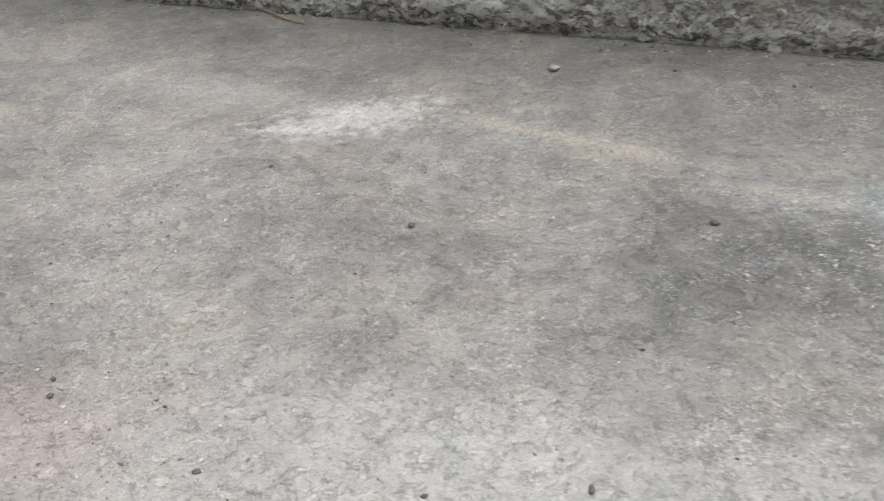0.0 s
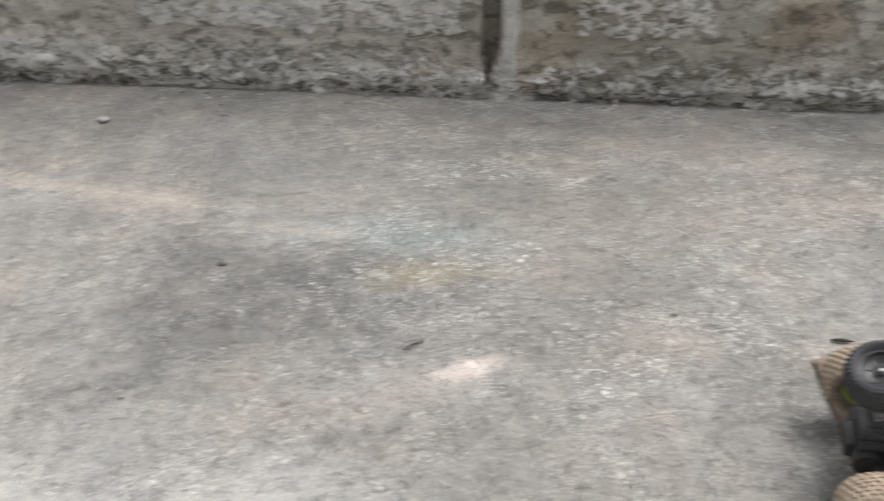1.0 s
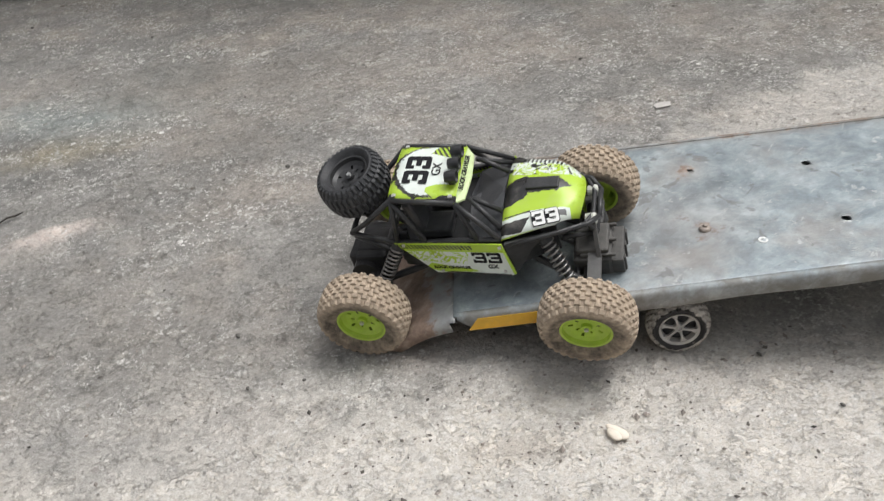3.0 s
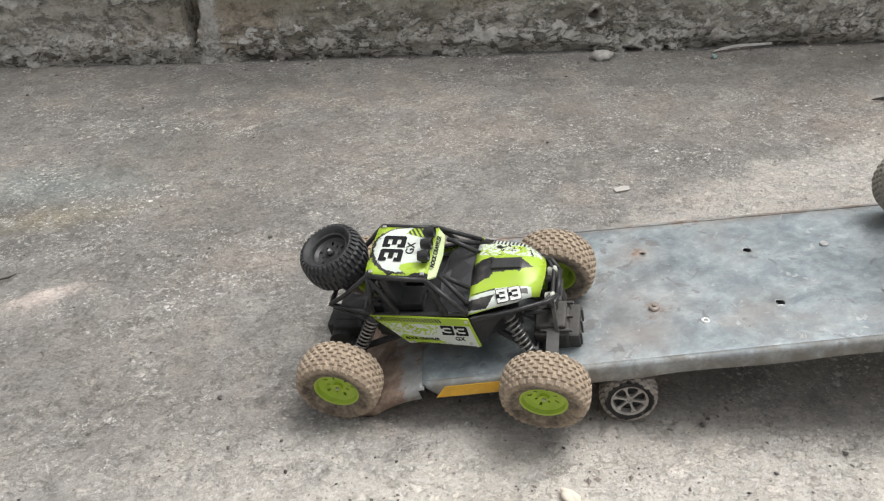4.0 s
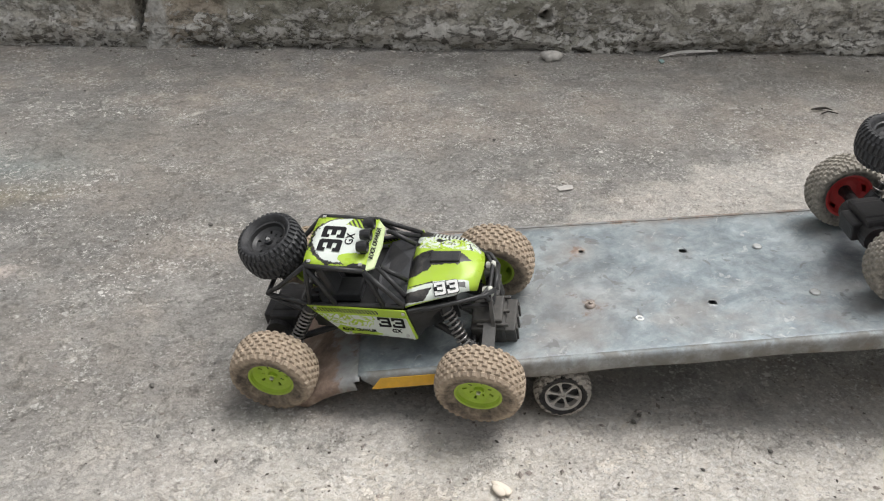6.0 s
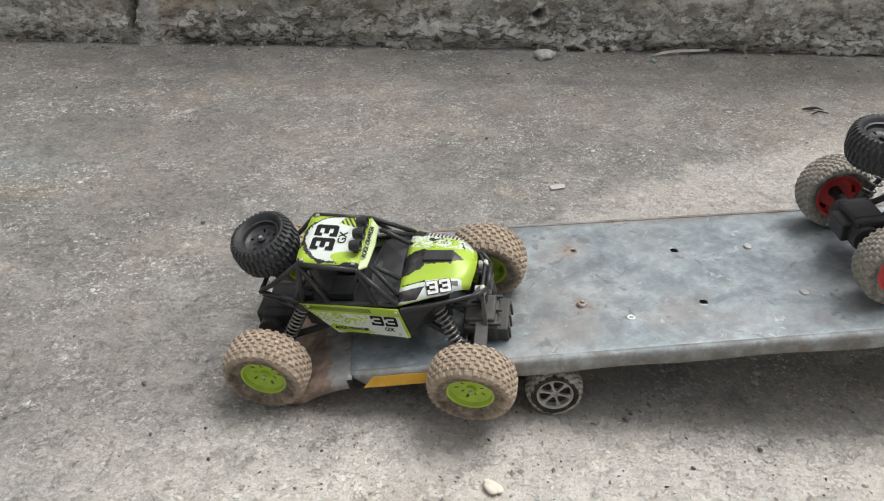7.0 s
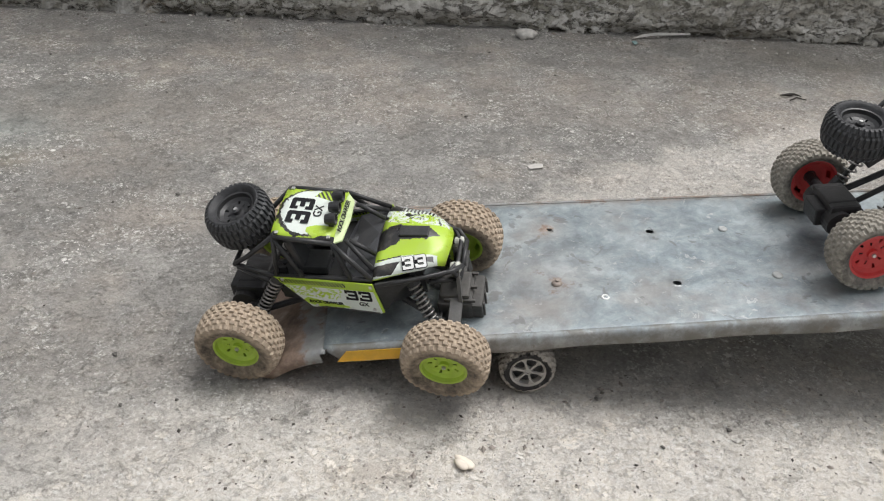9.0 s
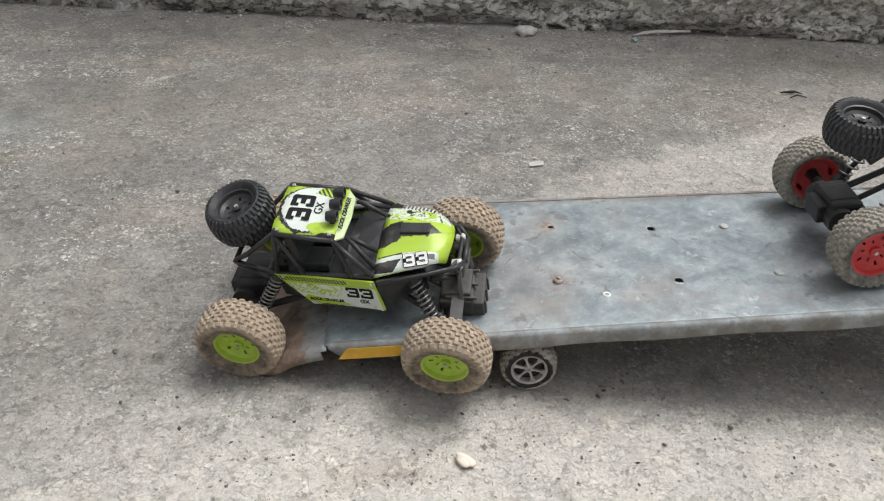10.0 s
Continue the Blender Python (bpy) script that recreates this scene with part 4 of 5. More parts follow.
    box(bm, Vector(spare_at) + Vector((0.020, 0, -0.026)), (0.030, 0.040, 0.012), Euler((0, radians(-35), 0)).to_matrix(), 0.002)
    part("spare_carrier", bm, BLACK, car)
    # wheels, axles, shocks and links
    for n, (c, o) in enumerate(wheels):
        crawler_wheel(car, c, o, tyre_mat, rim_mat, n + 1, tyre_label, rim_label, radius=tyre_r, rim_r=0.0265 if tyre_r > 0.048 else 0.0285)
    (rn, fn, ff, rf_) = [Vector(c) for c, _ in wheels]
    for a, b, front in ((rn, rf_, False), (fn, ff, True)):
        m, d = (a + b) / 2, (b - a).normalized()
        bm = bmesh.new()
        tube(bm, [a + d * 0.010, b - d * 0.010], 0.0065, 10)
        part("axle", bm, BLACK_DUSTY, car)
        x = Vector((1, 0, 0))
        turn = basis((0, 0, 0), x - d * x.dot(d), d).to_3x3()
        off = -0.001 if front else 0.004
        fwd = 1 if front else -1
        bm = bmesh.new()
        box(bm, m + turn @ Vector((0.004 * fwd, 0, off)), (0.040, 0.048, 0.030) if front else (0.036, 0.058, 0.036), turn, 0.004)
        caked = CAKED_BLACK if front else BLACK_DUSTY
        housing = part("gear_housing", bm, caked, car, "dusty black gear housing")
        for name_, at__, size_ in (("gear_cover", ((0.027 if front else 0.026) * fwd, 0, off - 0.001), (0.017, 0.045, 0.025) if front else (0.016, 0.036, 0.022)), ("top_plate", (0.004 * fwd, 0, off + (0.020 if front else 0.015)), (0.034, 0.036, 0.008))):
            bm = bmesh.new()
            box(bm, m + turn @ Vector(at__), size_, turn, 0.0025)
            part(name_, bm, caked, housing)
        if front:
            for y in (-0.016, 0.0, 0.016):
                bm = bmesh.new()
                box(bm, m + turn @ Vector((0.0365, y, off - 0.001)), (0.002, 0.005, 0.022), turn, 0.0006)
                part("rib", bm, caked, housing)
                bm = bmesh.new()
                box(bm, m + turn @ Vector((0.010, y * 1.2, off + 0.0175)), (0.036, 0.0030, 0.004), turn, 0.0008)
                part("rib", bm, caked, housing)
        else:
            bm = bmesh.new()
            tube(bm, [m + d * -0.036 + Vector((-0.012, 0, 0.002)), m + d * 0.036 + Vector((-0.012, 0, 0.002))], 0.0155, 18)
            part("motor_can", bm, BLACK_DUSTY, housing)
            bm = bmesh.new()
            tube(bm, [m - d * 0.029 + Vector((0.004, 0, 0.003)), m - d * 0.026 + Vector((0.004, 0, 0.003)), m + d * 0.026 + Vector((0.004, 0, 0.003)), m + d * 0.029 + Vector((0.004, 0, 0.003))], [0.014, 0.0175, 0.0175, 0.014], 20)
            part("gear_dome", bm, BLACK_DUSTY, housing)
        for k, e in ((-1, a), (1, b)):
            low = m + (e - m) * 0.55 + Vector((-0.016 if front else 0.014, 0, 0.004))
            high = Vector((0.040, k * 0.044, -0.012)) if front else Vector((-0.112, k * 0.044, -0.014))
            bm = bmesh.new()
            tube(bm, [low, high], 0.0032, 8)
            tube(bm, [low, low + (high - low) * 0.12], 0.0078, 10)
            tube(bm, [low + (high - low) * 0.85, high], 0.0078, 10)
            shock = part("shock_absorber", bm, BLACK, car, smooth=False)
            bm = bmesh.new()
            coil(bm, low + (high - low) * 0.12, low + (high - low) * 0.86, 0.0072, 8, 0.0012)
            part("spring", bm, STEEL, shock, "steel coil spring", smooth=True)
            bm = bmesh.new()
            tube(bm, [m + (e - m) * 0.45 - Vector((0, 0, 0.006)), (0.010 if front else -0.050, k * 0.030, -0.046)], 0.0042, 7)
            part("link_arm", bm, BLACK, car)
            if front:
                bm = bmesh.new()
                box(bm, e - d * (-k) * -0.022, (0.016, 0.012, 0.022), turn, 0.002)
                part("steering_knuckle", bm, SILVER, car)
    nose = (fn + ff) / 2
    for k in (-1, 1):
        bm = bmesh.new()
        a = Vector((0.088, k * 0.024, -0.014))
        b = nose + (ff - fn).normalized() * k * 0.026 + Vector((0.010, 0, 0.014))
        across = Vector((0, 0.0030, 0))
        slab(bm, [a - across, b - across, b + across, a + across], (0.004, 0, 0.001))
        part("bumper_bracket", bm, GREY_PLASTIC, car, "dusty grey bracket")
        bm = bmesh.new()
        tube(bm, [nose + (ff - fn) * k * 0.30 + Vector((0.006, 0, 0.010)), nose + (ff - fn) * k * 0.30 + Vector((0.010, 0, -0.016))], 0.0058, 10)
        part("steering_knuckle", bm, GREY_PLASTIC, car)
        bm = bmesh.new()
        slab(bm, [nose + (ff - fn) * k * 0.10 + Vector((0.000, 0, 0.016)), nose + (ff - fn) * k * 0.30 + Vector((0.000, 0, 0.012)), nose + (ff - fn) * k * 0.30 + Vector((0.014, 0, 0.012)), nose + (ff - fn) * k * 0.10 + Vector((0.014, 0, 0.016))], (0, 0, 0.004))
        part("steering_arm", bm, GREY_PLASTIC, car)
    bm = bmesh.new()
    tube(bm, [fn + (ff - fn) * 0.2 + Vector((-0.012, 0, 0.0)), fn + (ff - fn) * 0.8 + Vector((-0.012, 0, 0.0))], 0.0022, 7)
    part("steering_rod", bm, BLACK, car)
    bm = bmesh.new()
    tube(bm, [(rn + rf_) / 2, (-0.06, 0, -0.040), (0.02, 0, -0.040), (fn + ff) / 2], 0.0035, 8)
    part("drive_shaft", bm, BLACK, car)
    return car


GREEN_POSE = pose(1.150, 0.4306, 0.1514, 10.6, -8.0, -30.5)
inv = GREEN_POSE.inverted()


def outward(sign, tilt):
    return Vector((sign * 0.507 * math.cos(radians(tilt)), sign * 0.862 * math.cos(radians(tilt)), sign * math.sin(radians(tilt))))


green_wheels = [(inv @ Vector(c), inv.to_3x3() @ o) for c, o in (
    ((0.983, 0.427, 0.049), outward(-1, 12)), ((1.185, 0.305, 0.071), outward(-1, 16)),
    ((1.262, 0.450, 0.126), outward(1, 16)), ((1.074, 0.588, 0.078), outward(1, 10)))]
crawler(GREEN_POSE, green_wheels, MUDDY, LIME, (0.40, 0.58, 0.040), "lime green toy rock crawler with muddy tyres on trailer ramp", True, "knobby tyre caked in tan mud", "lime green rim", (-0.160, 0, 0.036), inv.to_3x3() @ Vector((-0.42, -0.12, 0.90)))

# ---- trailer ----
TRAILER = pose(1.065, 0.373, 0.0, 0, 0, -22.7)
DECK_LEN = 1.25


def deck_z(u, v):
    return 0.057 + 0.149 * u + 0.016 * v


def deck_width(u):
    return 0.300 - 0.045 * u


def near_edge(u):
    return 0.005 + 0.012 * u


trailer = thing("toy_trailer", TRAILER, "home-made flatbed toy trailer of galvanised sheet with rusty ramp", "toy trailer")
holes = [(0.263, 0.218, 0.0035), (0.040, 0.204, 0.0052), (0.054, 0.085, 0.0045), (0.394, 0.200, 0.0050), (0.404, 0.094, 0.0055)]


us = list(np.arange(0.0, DECK_LEN + 0.006, 0.0125))
vs_ = [0.0, 0.012] + list(np.arange(0.045, 0.97, 0.045)) + [0.988, 1.0]
bm = bmesh.new()
grid = {}
for i, u in enumerate(us):
    for j, v in enumerate(vs_):
        y = near_edge(u) + v * (deck_width(u) - near_edge(u))
        z = deck_z(u, y) + 0.0012 * fractal(u * 14, y * 14, 2.0) * min(1.0, v * 9, (1 - v) * 9) + 0.0006 * fractal(u * 60, y * 60, 5.0) * min(1.0, v * 9, (1 - v) * 9)
        z -= 0.0010 * (1 if j in (0, len(vs_) - 1) else 0)
        grid[i, j] = bm.verts.new((u - 0.0156 * v * max(0.0, 1 - u / 0.12), y, z))
for i in range(len(us) - 1):
    for j in range(len(vs_) - 1):
        quad = [grid[i, j], grid[i + 1, j], grid[i + 1, j + 1], grid[i, j + 1]]
        inside = [h for h in holes if quad[0].co.x <= h[0] < quad[1].co.x and quad[0].co.y <= h[1] < quad[3].co.y]
        if not inside:
            bm.faces.new(quad)
            continue
        hx, hy, hr = inside[0]
        hx = (quad[0].co.x + quad[1].co.x) / 2
        hy = min(max(hy, quad[0].co.y + hr + 0.001), quad[3].co.y - hr - 0.001)
        ring = [bm.verts.new((hx + hr * math.cos(-2.356 + a), hy + hr * math.sin(-2.356 + a), deck_z(hx, hy) + 0.0005)) for a in np.arange(12) * math.pi / 6]
        for q in range(4):
            for s in range(3):
                bm.faces.new((quad[q], ring[(q * 3 + s - 1) % 12], ring[(q * 3 + s) % 12])) if s < 2 else None
            bm.faces.new((quad[q], ring[(q * 3 + 1) % 12], ring[(q * 3 + 2) % 12], quad[(q + 1) % 4]))
bmesh.ops.recalc_face_normals(bm, faces=bm.faces)


def rust_at(p):
    r = 0.0
    for hx, hy, rad, much in ((0.263, 0.218, 0.034, 0.78), (0.268, 0.101, 0.045, 0.62), (0.040, 0.205, 0.02, 0.35), (0.054, 0.086, 0.02, 0.35), (0.05, 0.29, 0.09, 0.45), (0.24, 0.115, 0.11, 0.40), (0.263, 0.218, 0.05, 0.35)):
        r = max(r, much * max(0.0, 1 - math.hypot(p.x - hx, p.y - hy) / rad))
    edge = deck_width(p.x) - p.y
    r = max(r, 0.72 * max(0.0, 1 - edge / 0.016) * (1 if p.x < 0.45 else 0.6))
    return r


deck = part("deck", bm, ZINC, trailer, "dull galvanised sheet deck with holes and stains", smooth=True)
deck.data.attributes.new("rust", "FLOAT", "POINT").data.foreach_set("value", [rust_at(v.co) for v in deck.data.vertices])
sol = deck.modifiers.new("thickness", "SOLIDIFY")
sol.thickness, sol.offset = 0.0016, -1

# ramp lip, bent down to the ground
bm = bmesh.new()
rows, cols = 12, 30
g = []
for i in range(rows + 1):
    q = i / rows
    row = []
    for j in range(cols + 1):
        p = j / cols
        a, b = Vector((0.0020, 0.300 * p, deck_z(0, 0.3 * p) - 0.0012 - (0.0025 if j in (0, cols) else 0))), Vector((-0.076 - 0.019 * p, 0.010 + 0.318 * p, 0.0035 + 0.002 * math.sin(p * 9)))
        a.x -= 0.026 * p * 0.6
        c = a.lerp(b, q)
        c.z += 0.007 * math.sin(q * math.pi) * (1 - 0.5 * p) + 0.0012 * fractal(c.x * 20, c.y * 20, 8.0)
        row.append(bm.verts.new(c))
    g.append(row)
for i in range(rows):
    for j in range(cols):
        bm.faces.new((g[i][j], g[i][j + 1], g[i + 1][j + 1], g[i + 1][j]))
# the near edge is folded under
fold = [bm.verts.new(g[i][0].co + Vector((0.004, 0.001, -min(0.013, max(0.001, g[i][0].co.z - 0.002))))) for i in range(rows + 1)]
for i in range(1, rows):
    bm.faces.new((g[i][0], g[i + 1][0], fold[i + 1], fold[i]))
bmesh.ops.recalc_face_normals(bm, faces=bm.faces)


# real rust on the ramp, raised to put the car's shade into the colour
def lip_rust_and_shade(p):
    t = min(1.0, max(0.0, -p.x / 0.085))
    return min(1.0, 0.40 + 1.35 * max(0.0, t - 0.38 + 0.25 * max(0.0, 1 - p.y / 0.14) + 0.18 * max(0.0, (p.y - 0.24) / 0.06)))


lip = part("ramp", bm, ZINC, trailer, "rust-stained ramp lip bent to the ground", smooth=True)
lip.data.attributes.new("rust", "FLOAT", "POINT").data.foreach_set("value", [lip_rust_and_shade(v.co) for v in lip.data.vertices])
sol = lip.modifiers.new("thickness", "SOLIDIFY")
sol.thickness, sol.offset = 0.0016, -1

# folded side flanges
for near in (True, False):
    bm = bmesh.new()
    prev = None
    for u in np.arange(0.004, DECK_LEN, 0.02):
        y = near_edge(u) if near else deck_width(u)
        z = deck_z(u, y) - 0.0008
        k = -1 if near else 1
        drop = (0.0170 if u > 0.016 else 0.0170 * (u / 0.016) * 0.5) + 0.0012 * math.sin(u * 37) + 0.0010 * math.sin(u * 11)
        row = [bm.verts.new((u, y - k * 0.0050, z + 0.0012)), bm.verts.new((u, y, z + 0.0008)), bm.verts.new((u, y + k * 0.0022, z - 0.0022)), bm.verts.new((u, y + k * 0.0030, z - drop))]
        if prev:
            for a in range(3):
                bm.faces.new((prev[a], row[a], row[a + 1], prev[a + 1]))
        prev = row
    bmesh.ops.recalc_face_normals(bm, faces=bm.faces)
    fl = part("side_flange", bm, ZINC_DIRTY, trailer, smooth=True)
    fl.data.attributes.new("rust", "FLOAT", "POINT").data.foreach_set("value", [((0.0, 0.0, 0.22, 0.38) if near else (0.42, 0.5, 0.5, 0.5))[v.index % 4] for v in fl.data.vertices])
    sol = fl.modifiers.new("thickness", "SOLIDIFY")
    sol.thickness, sol.offset = 0.0012, 0


# unseen sheet added under the deck: darkens its holes, bounces light below
bm = bmesh.new()
slab(bm, [(0.03, 0.012, deck_z(0.03, 0.012) - 0.0075), (DECK_LEN - 0.02, 0.028, deck_z(DECK_LEN - 0.02, 0.028) - 0.0075), (DECK_LEN - 0.02, 0.235, deck_z(DECK_LEN - 0.02, 0.235) - 0.0075), (0.03, 0.285, deck_z(0.03, 0.285) - 0.0075)], (0, 0, -0.008))
part("added_hole_backing", bm, ZINC_DIRTY, trailer, "unseen dirty galvanised sheet added under the deck to darken its holes")


def tape(name, u0, u1, slant0, slant1, material, label):
    bm = bmesh.new()
    f = lambda u, d: (u, near_edge(u) - 0.0036 - 0.0006 * d / 0.018, deck_z(u, 0) - 0.0035 - d)
    slab(bm, [f(u0, 0.0), f(u1, 0.0), f(u1 + slant1, 0.0145), f(u0 + slant0, 0.0145)], (0, -0.0006, 0))
    return part(name, bm, material, trailer, label)


tape("reflective_tape", 0.026, 0.100, -0.010, -0.010, YELLOW, "yellow tape strip")
tape("reflective_tape", 0.1005, 0.160, -0.010, 0.006, TAPE, "black tape strip")
# rivets, bolts and a washer
for u, v, r, h, m, nm in ((0.085, 0.208, 0.0055, 0.0014, RIVET, "rivet"), (0.092, 0.086, 0.0055, 0.0014, RIVET, "rivet"), (0.268, 0.101, 0.0066, 0.0030, RUSTY, "bolt"),
                          (0.485, 0.196, 0.0058, 0.0014, RIVET, "rivet"), (0.523, 0.093, 0.0064, 0.0014, RIVET, "rivet"), (0.099, 0.013, 0.0052, 0.0024, SCREW, "rivet")):
    bm = bmesh.new()
    lathe(bm, [(0.0001, h), (r * 0.6, h * 0.95), (r * 0.9, h * 0.6), (r, 0.0), (r, -0.001)], 18)
    if nm == "bolt":
        lathe(bm, [(r * 0.3, h), (r * 0.45, h + 0.002), (r * 0.2, h + 0.0026), (0.0001, h + 0.001)], 8)
    ob = part(nm, bm, m, trailer, smooth=True)
    ob.matrix_basis = pose(u, v, deck_z(u, v) + 0.0006, 90, 0, 0)
bm = bmesh.new()
lathe(bm, [(0.0026, 0.0), (0.0029, 0.0009), (0.0048, 0.0009), (0.0052, 0.0)], 18)
ob = part("washer", bm, WHITE_INK, trailer, "pale washer")
ob.matrix_basis = pose(0.3205, 0.068, deck_z(0.3205, 0.068) + 0.001, 90, 0, 0)


def trailer_wheel(u, v, k, seed):
    hub = bmesh.new()
    lathe(hub, [(0.0001, -0.014), (0.006, -0.014), (0.006, 0.004), (0.018, 0.0045), (0.018, 0.0055), (0.0001, 0.006)], 18)
    w = part("wheel", hub, BLACK, trailer)
    w.matrix_basis = pose(u, v, 0.0325, 0, 0, 180 if k < 0 else 0) @ pose(0, 0, 0, 0, 25 * seed, 0)
    knobby_tyre("tyre", w, 0.0332, 0.032, 0.0200, CAKED, count=20, lug=0.0022, seed=seed + 20, label="black toy tyre caked with pale mud", mud=0.47)
    bm = bmesh.new()
    lathe(bm, [(0.0178, 0.006), (0.0186, 0.0128), (0.0212, 0.0140), (0.0212, 0.010), (0.0200, 0.006)], 36)
    lathe(bm, [(0.0001, 0.0108), (0.0026, 0.0108), (0.0030, 0.0122), (0.0052, 0.0122), (0.0062, 0.0100), (0.0062, 0.007)], 6)
    for s in range(6):
        a = s * math.pi / 3
        box(bm, (0.0112 * math.cos(a), 0.0108, 0.0112 * math.sin(a)), (0.0148, 0.0028, 0.0027), Euler((0, -a, 0)).to_matrix(), 0.0005)
        for side in (-1, 1):
            box(bm, (0.0165 * math.cos(a + side * 0.10), 0.0108, 0.0165 * math.sin(a + side * 0.10)), (0.0052, 0.0028, 0.0018), Euler((0, -a - side * 0.45, 0)).to_matrix(), 0.0004)
        box(bm, (0.0030 * math.cos(a + 0.5), 0.0120, 0.0030 * math.sin(a + 0.5)), (0.0010, 0.0010, 0.0010))
    part("rim", bm, RIM_SILVER, w, "silver six-spoke rim")


for n, u in enumerate((0.130, 0.235)):
    trailer_wheel(u, 0.026, -1, n + 1)
    trailer_wheel(u, 0.262, 1, n + 4)
    bm = bmesh.new()
    tube(bm, [(u, 0.036, 0.0305), (u, 0.252, 0.0305)], 0.003, 8)
    part("axle", bm, BLACK_DUSTY, trailer)
    for v in (0.055, 0.235):
        bm = bmesh.new()
        box(bm, (u, v, (0.026 + deck_z(u, v) - 0.010) / 2), (0.020, 0.004, deck_z(u, v) - 0.036), bevel=0.0008)
        part("axle_bracket", bm, BLACK_DUSTY, trailer)
bm = bmesh.new()
box(bm, (1.12, 0.12, deck_z(1.12, 0.12) / 2 - 0.001), (0.030, 0.16, deck_z(1.12, 0.12) - 0.003), bevel=0.002)
part("prop_stand", bm, BLACK_DUSTY, trailer)

# second crawler on the deck
yaw2, pitch2 = -19.3, -8.5
turn2 = pose(0, 0, 0, 0, pitch2, yaw2)
mid2 = Vector((1.676, 0.285, 0.1945))
RED_POSE = Matrix.Translation(mid2 - turn2.to_3x3() @ Vector((-0.188, 0, -0.105))) @ turn2
red_wheels = [(Vector((x, k * 0.0855, -0.105)), Vector((0, k, 0))) for x, k in ((-0.188, -1), (0.042, -1), (0.042, 1), (-0.188, 1))]
crawler(RED_POSE, red_wheels, DUSTY, RED, (0.62, 0.63, 0.62), "black toy rock crawler with red rims standing on trailer", False, "knobby tyre with grey dust", "red rim", (-0.183, 0.000, 0.000), turn2.inverted().to_3x3() @ Vector((-0.10, -0.10, 0.98)), 0.0460, 0.0385)


# ---- small things on the ground ----
def pebble_mesh(bm, size, seed, flat=0.6, at_=(0, 0, 0), sub=1, turn=0.0):
    rng = random.Random(seed)
    vs = bmesh.ops.create_icosphere(bm, subdivisions=sub, radius=1.0)["verts"]
    o = rng.uniform(0, 50)
    for v in vs:
        d = v.co.normalized()
        v.co = d * (1 + 0.55 * noise.noise(d * 1.9 + Vector((o, o, o))))
    sx, sy = size * rng.uniform(0.8, 1.2), size * rng.uniform(0.6, 1.0)
    m = Matrix.Translation(at_) @ pose(0, 0, 0, 0, 0, turn or rng.uniform(0, 360)) @ Matrix.Diagonal((sx, sy, size * flat, 1))
    bmesh.ops.transform(bm, matrix=m, verts=vs)


PALE_STONE = plain("pale_stone", (0.50, 0.485, 0.455), 0.85, vary=0.3)
GREY_STONE = plain("grey_stone", (0.36, 0.355, 0.345), 0.9, vary=0.25)
DARK_STONE = plain("dark_stone", (0.105, 0.098, 0.09), 0.85, vary=0.4)
HUSK = plain("dry_husk", (0.76, 0.68, 0.58), 0.7, vary=0.12)
TWIG = plain("dry_twig", (0.33, 0.255, 0.16), 0.85, vary=0.3)
DARK_TWIG = plain("dark_twig", (0.035, 0.030, 0.026), 0.85, vary=0.4)
TEAL = plain("teal_plastic", (0.16, 0.30, 0.31), 0.6, dust=0.4)
PLASTIC = plain("pale_strip", (0.50, 0.49, 0.46), 0.6, vary=0.2)


def stone(x, y, size, material, label, seed, flat=0.55, turn=0.0):
    bm = bmesh.new()
    pebble_mesh(bm, size, seed, flat, sub=2, turn=turn)
    ob = part("pebble", bm, material, smooth=True)
    ob.location = (x, y, size * flat * 0.55)
    return tagged(ob, label, "pebble")


stone(1.825, 1.372, 0.025, PALE_STONE, "flat pale stone lying at the foot of the wall", 3, 0.5, 160)
stone(0.121, 1.775, 0.012, GREY_STONE, "grey pebble on the concrete near the wall", 5, 0.5)
for n, (x, y, s) in enumerate(((0.848, 0.504, 0.0052), (0.333, 1.154, 0.010), (-0.122, 1.161, 0.009), (0.191, 0.863, 0.0035), (-0.389, 1.367, 0.005), (0.366, 1.746, 0.006), (0.578, 1.649, 0.005), (-0.539, 0.81, 0.005),
                               (0.971, 0.859, 0.005), (1.364, 0.259, 0.0042), (1.485, 0.166, 0.0042), (1.396, 0.168, 0.0036), (0.812, 1.476, 0.004), (0.846, 0.415, 0.003), (0.905, 0.405, 0.003), (0.112, 0.640, 0.006),
                               (-0.31, 0.66, 0.006), (-0.06, 0.63, 0.005), (-0.53, 0.78, 0.006), (1.52, 1.01, 0.004))):
    stone(x, y, s * 0.8, DARK_STONE, "small dark stone chip on the concrete", 40 + n, 0.42)
# husk
bm = bmesh.new()
for k, (dx, ln) in enumerate(((0.0, 0.0125), (0.0045, 0.0085))):
    vs = bmesh.ops.create_uvsphere(bm, u_segments=14, v_segments=9, radius=1.0)["verts"]
    for v in vs:
        v.co = Vector((v.co.x * (ln * (1.15 if v.co.x > 0 else 1.0)), v.co.y * 0.0058 * (1 - 0.25 * v.co.x) + dx - 0.002, v.co.z * 0.0045))
husk = part("seed_husk", bm, HUSK, smooth=True)
husk.matrix_world = pose(1.174, 0.214, 0.0036, 0, 0, 118) @ Matrix.Diagonal((1.0, 1.0, 0.8, 1))
tagged(husk, "split cream-coloured seed husk on the concrete", "seed husk")
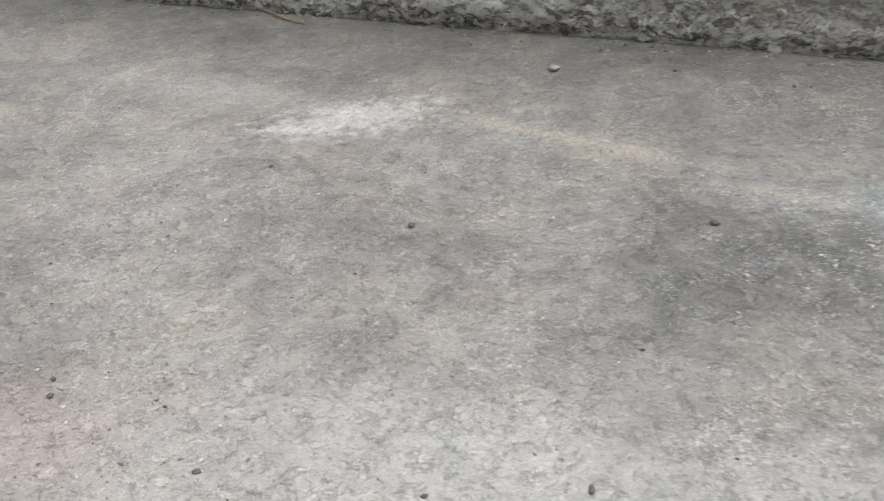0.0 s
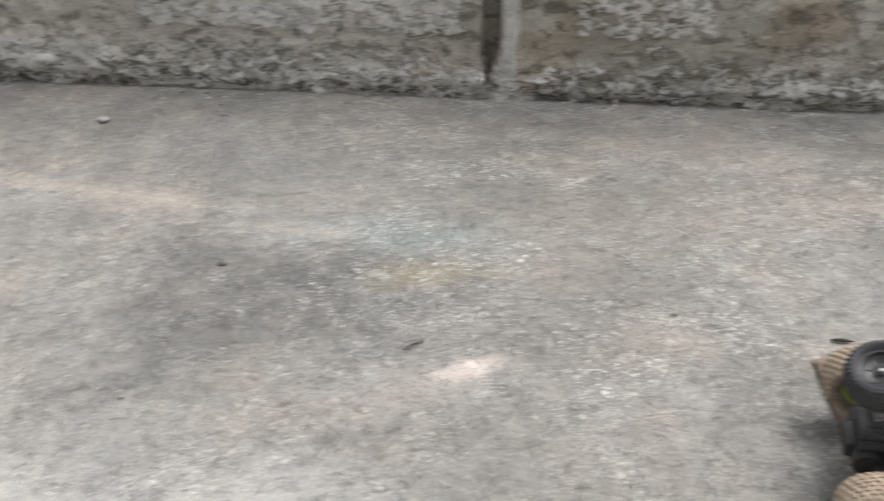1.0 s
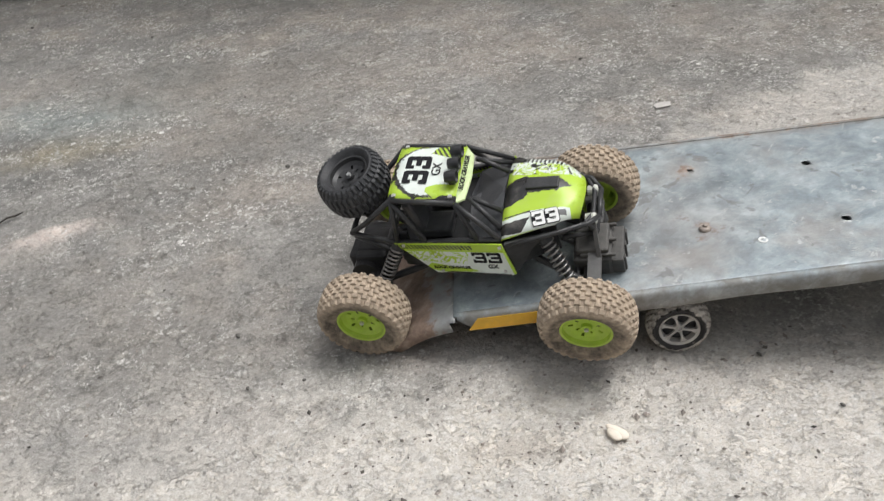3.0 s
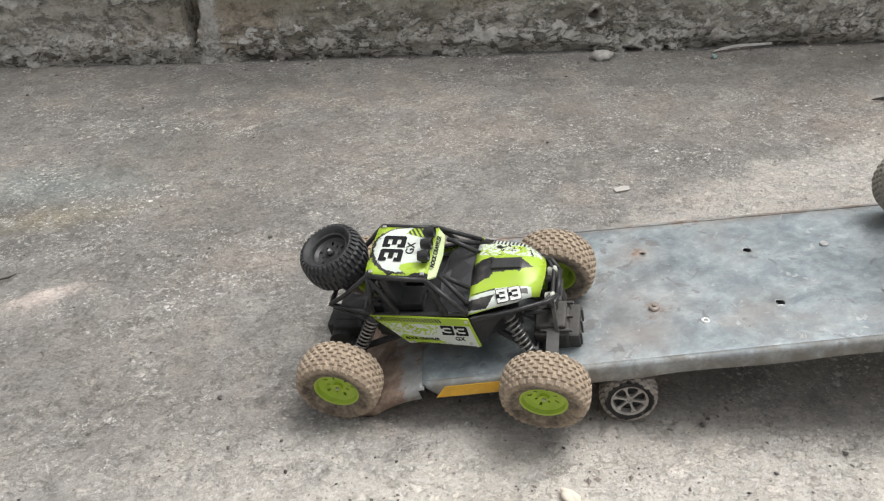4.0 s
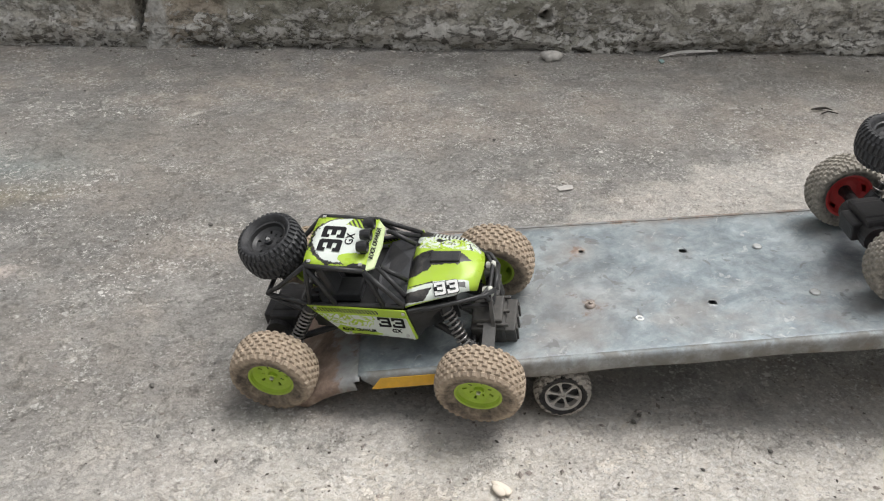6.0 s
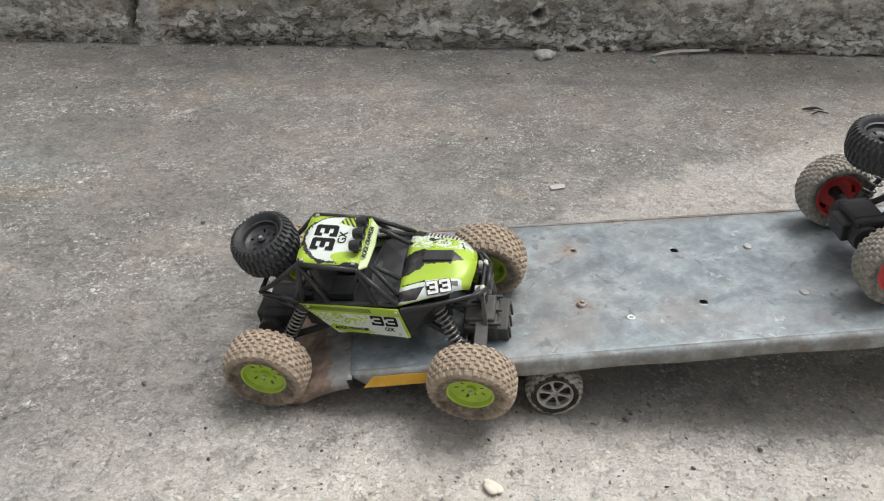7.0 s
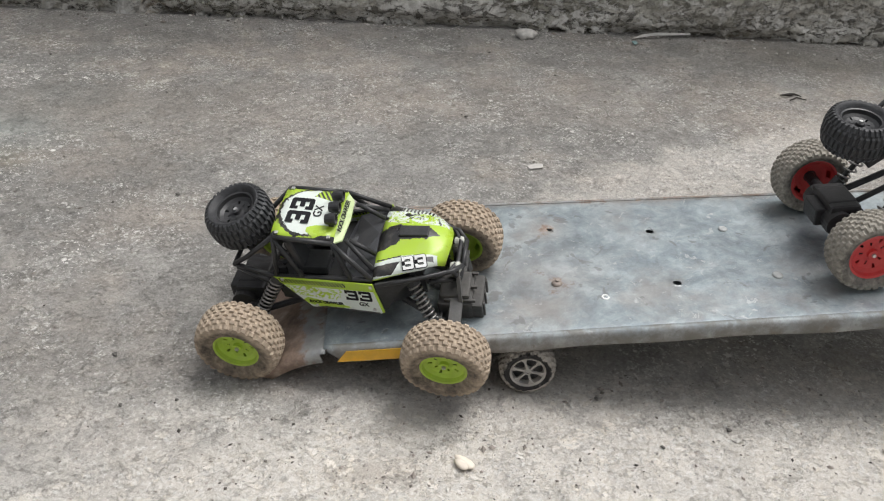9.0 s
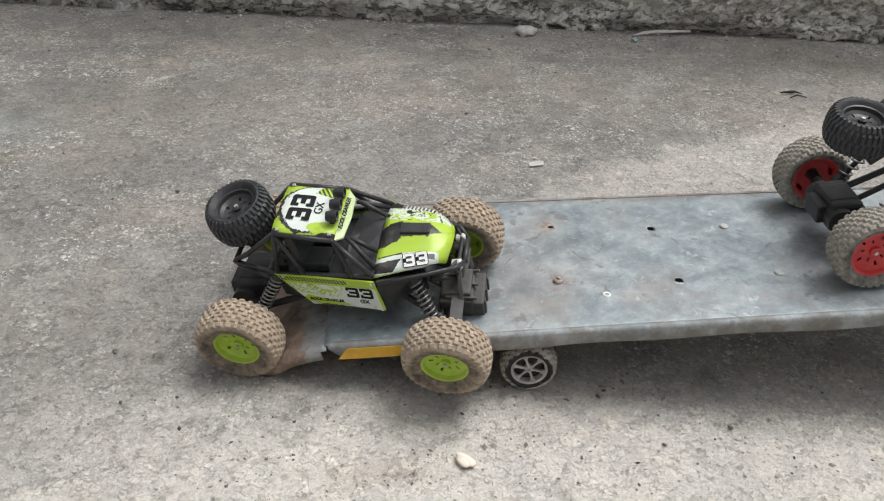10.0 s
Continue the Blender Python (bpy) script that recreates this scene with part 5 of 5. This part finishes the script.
# white chip
bm = bmesh.new()
slab(bm, [(-0.015, -0.006, 0), (0.010, -0.009, 0), (0.016, 0.002, 0), (0.004, 0.008, 0), (-0.013, 0.006, 0)], (0, 0, 0.0014))
chip = part("mortar_chip", bm, plain("white_chip", (0.46, 0.44, 0.415), 0.8, vary=0.12))
chip.matrix_world = pose(1.558, 0.796, 0.0004, 0, 0, 5)
tagged(chip, "flat whitish mortar chip on the concrete", "chip")


def twig(points, r, material, label, name="twig"):
    bm = bmesh.new()
    tube(bm, points, r, 6)
    return tagged(part(name, bm, material, smooth=True), label, "twig")


twig([(0.566, 0.871, 0.002), (0.577, 0.878, 0.004), (0.588, 0.881, 0.003), (0.598, 0.889, 0.002)], [0.0007, 0.0013, 0.0016, 0.0005], DARK_TWIG, "short dark curled twig on the concrete")
twig([(-0.645, 2.262, 0.004), (-0.58, 2.20, 0.006), (-0.53, 2.15, 0.004), (-0.475, 2.115, 0.003)], [0.003, 0.0034, 0.003, 0.002], TWIG, "long dry tan twig near the wall")
twig([(2.212, 0.945, 0.002), (2.228, 0.937, 0.005), (2.243, 0.938, 0.004), (2.254, 0.928, 0.002)], [0.0010, 0.0035, 0.0026, 0.0008], DARK_TWIG, "dark dried leaf stalk on the concrete")
twig([(2.215, 0.918, 0.002), (2.238, 0.924, 0.003), (2.252, 0.910, 0.002)], [0.001, 0.0018, 0.001], DARK_TWIG, "thin dark twig on the concrete")
twig([(1.160, 0.748, 0.003), (1.175, 0.742, 0.004), (1.190, 0.738, 0.002)], [0.0018, 0.003, 0.001], DARK_TWIG, "short dark twig beside the trailer")
bm = bmesh.new()
slab(bm, [(-0.075, 0, 0.0), (-0.02, 0.0, 0.006), (0.075, 0, 0.006), (0.075, 0, 0.011), (-0.01, 0, 0.013), (-0.05, 0, 0.009)], (0, 0.003, 0))
strip = part("plastic_strip", bm, PLASTIC)
strip.matrix_world = pose(2.150, 1.295, 0.002, -20, 0, -9)
tagged(strip, "pale bent plastic strip lying against the wall", "scrap")
bm = bmesh.new()
slab(bm, [(-0.008, -0.004, 0), (0.006, -0.006, 0), (0.009, 0.003, 0.003), (-0.004, 0.006, 0.004)], (0, 0, 0.002))
scrap = part("plastic_scrap", bm, TEAL)
scrap.matrix_world = pose(2.063, 1.277, 0.001, 0, 0, 30)
tagged(scrap, "small teal plastic scrap near the wall", "scrap")

# ---- loose grit over the yard ----
k = Mat("grit", 0.9, spec=0.2)
k.color(k.ramp(k.island(), (0.0, (0.07, 0.065, 0.06)), (0.22, (0.20, 0.18, 0.16)), (0.5, (0.32, 0.28, 0.25)), (0.85, (0.55, 0.53, 0.49)), (1.0, (0.62, 0.60, 0.56))))
GRIT = k.m
rng = random.Random(11)
octa = [Vector(p) for p in ((1, 0, 0), (-1, 0, 0), (0, 1, 0), (0, -1, 0), (0, 0, 1), (0, 0, -1))]
tris = ((0, 2, 4), (2, 1, 4), (1, 3, 4), (3, 0, 4), (2, 0, 5), (1, 2, 5), (3, 1, 5), (0, 3, 5))
pv, pf = [], []


def scatter(count, x0, x1, y0, y1, lo, hi):
    for _ in range(count):
        x, y = rng.uniform(x0, x1), rng.uniform(y0, y1)
        s = lo + (hi - lo) * rng.random() ** 3
        a, c0, z = rng.uniform(0, 6.28), len(pv), ground_z(x, y)
        for p in octa:
            q = Vector((p.x * s * 1.3, p.y * s * 0.8, p.z * s * 0.6)) * rng.uniform(0.75, 1.25)
            pv.append((x + q.x * math.cos(a) - q.y * math.sin(a), y + q.x * math.sin(a) + q.y * math.cos(a), z + s * 0.3 + q.z))
        pf.extend(tuple(c0 + i for i in t) for t in tris)


scatter(2600, -0.9, 2.6, 0.0, 1.9, 0.0006, 0.0030)
scatter(900, 0.6, 1.9, 0.0, 0.6, 0.0005, 0.0022)
scatter(500, -0.8, -0.3, 0.5, 0.85, 0.0006, 0.0036)
scatter(300, 0.9, 1.3, 0.15, 0.35, 0.0006, 0.0026)
scatter(320, 0.9, 1.9, -0.05, 0.30, 0.0010, 0.0046)
for _ in range(700):
    s = rng.uniform(-1.6, 2.3)
    base_ = pose(*WALL_FOOT, 0, 0, WALL_TURN) @ Vector((s, -rng.random() ** 2 * 0.10 - 0.01, 0))
    scatter(1, base_.x, base_.x + 0.001, base_.y, base_.y + 0.001, 0.0008, 0.0050)
me = bpy.data.meshes.new("loose_grit")
me.from_pydata(pv, [], pf)
me.materials.append(GRIT)
tagged(new("loose_grit", me), "loose sand grains and stone chips scattered on concrete", "grit", kind="stuff")
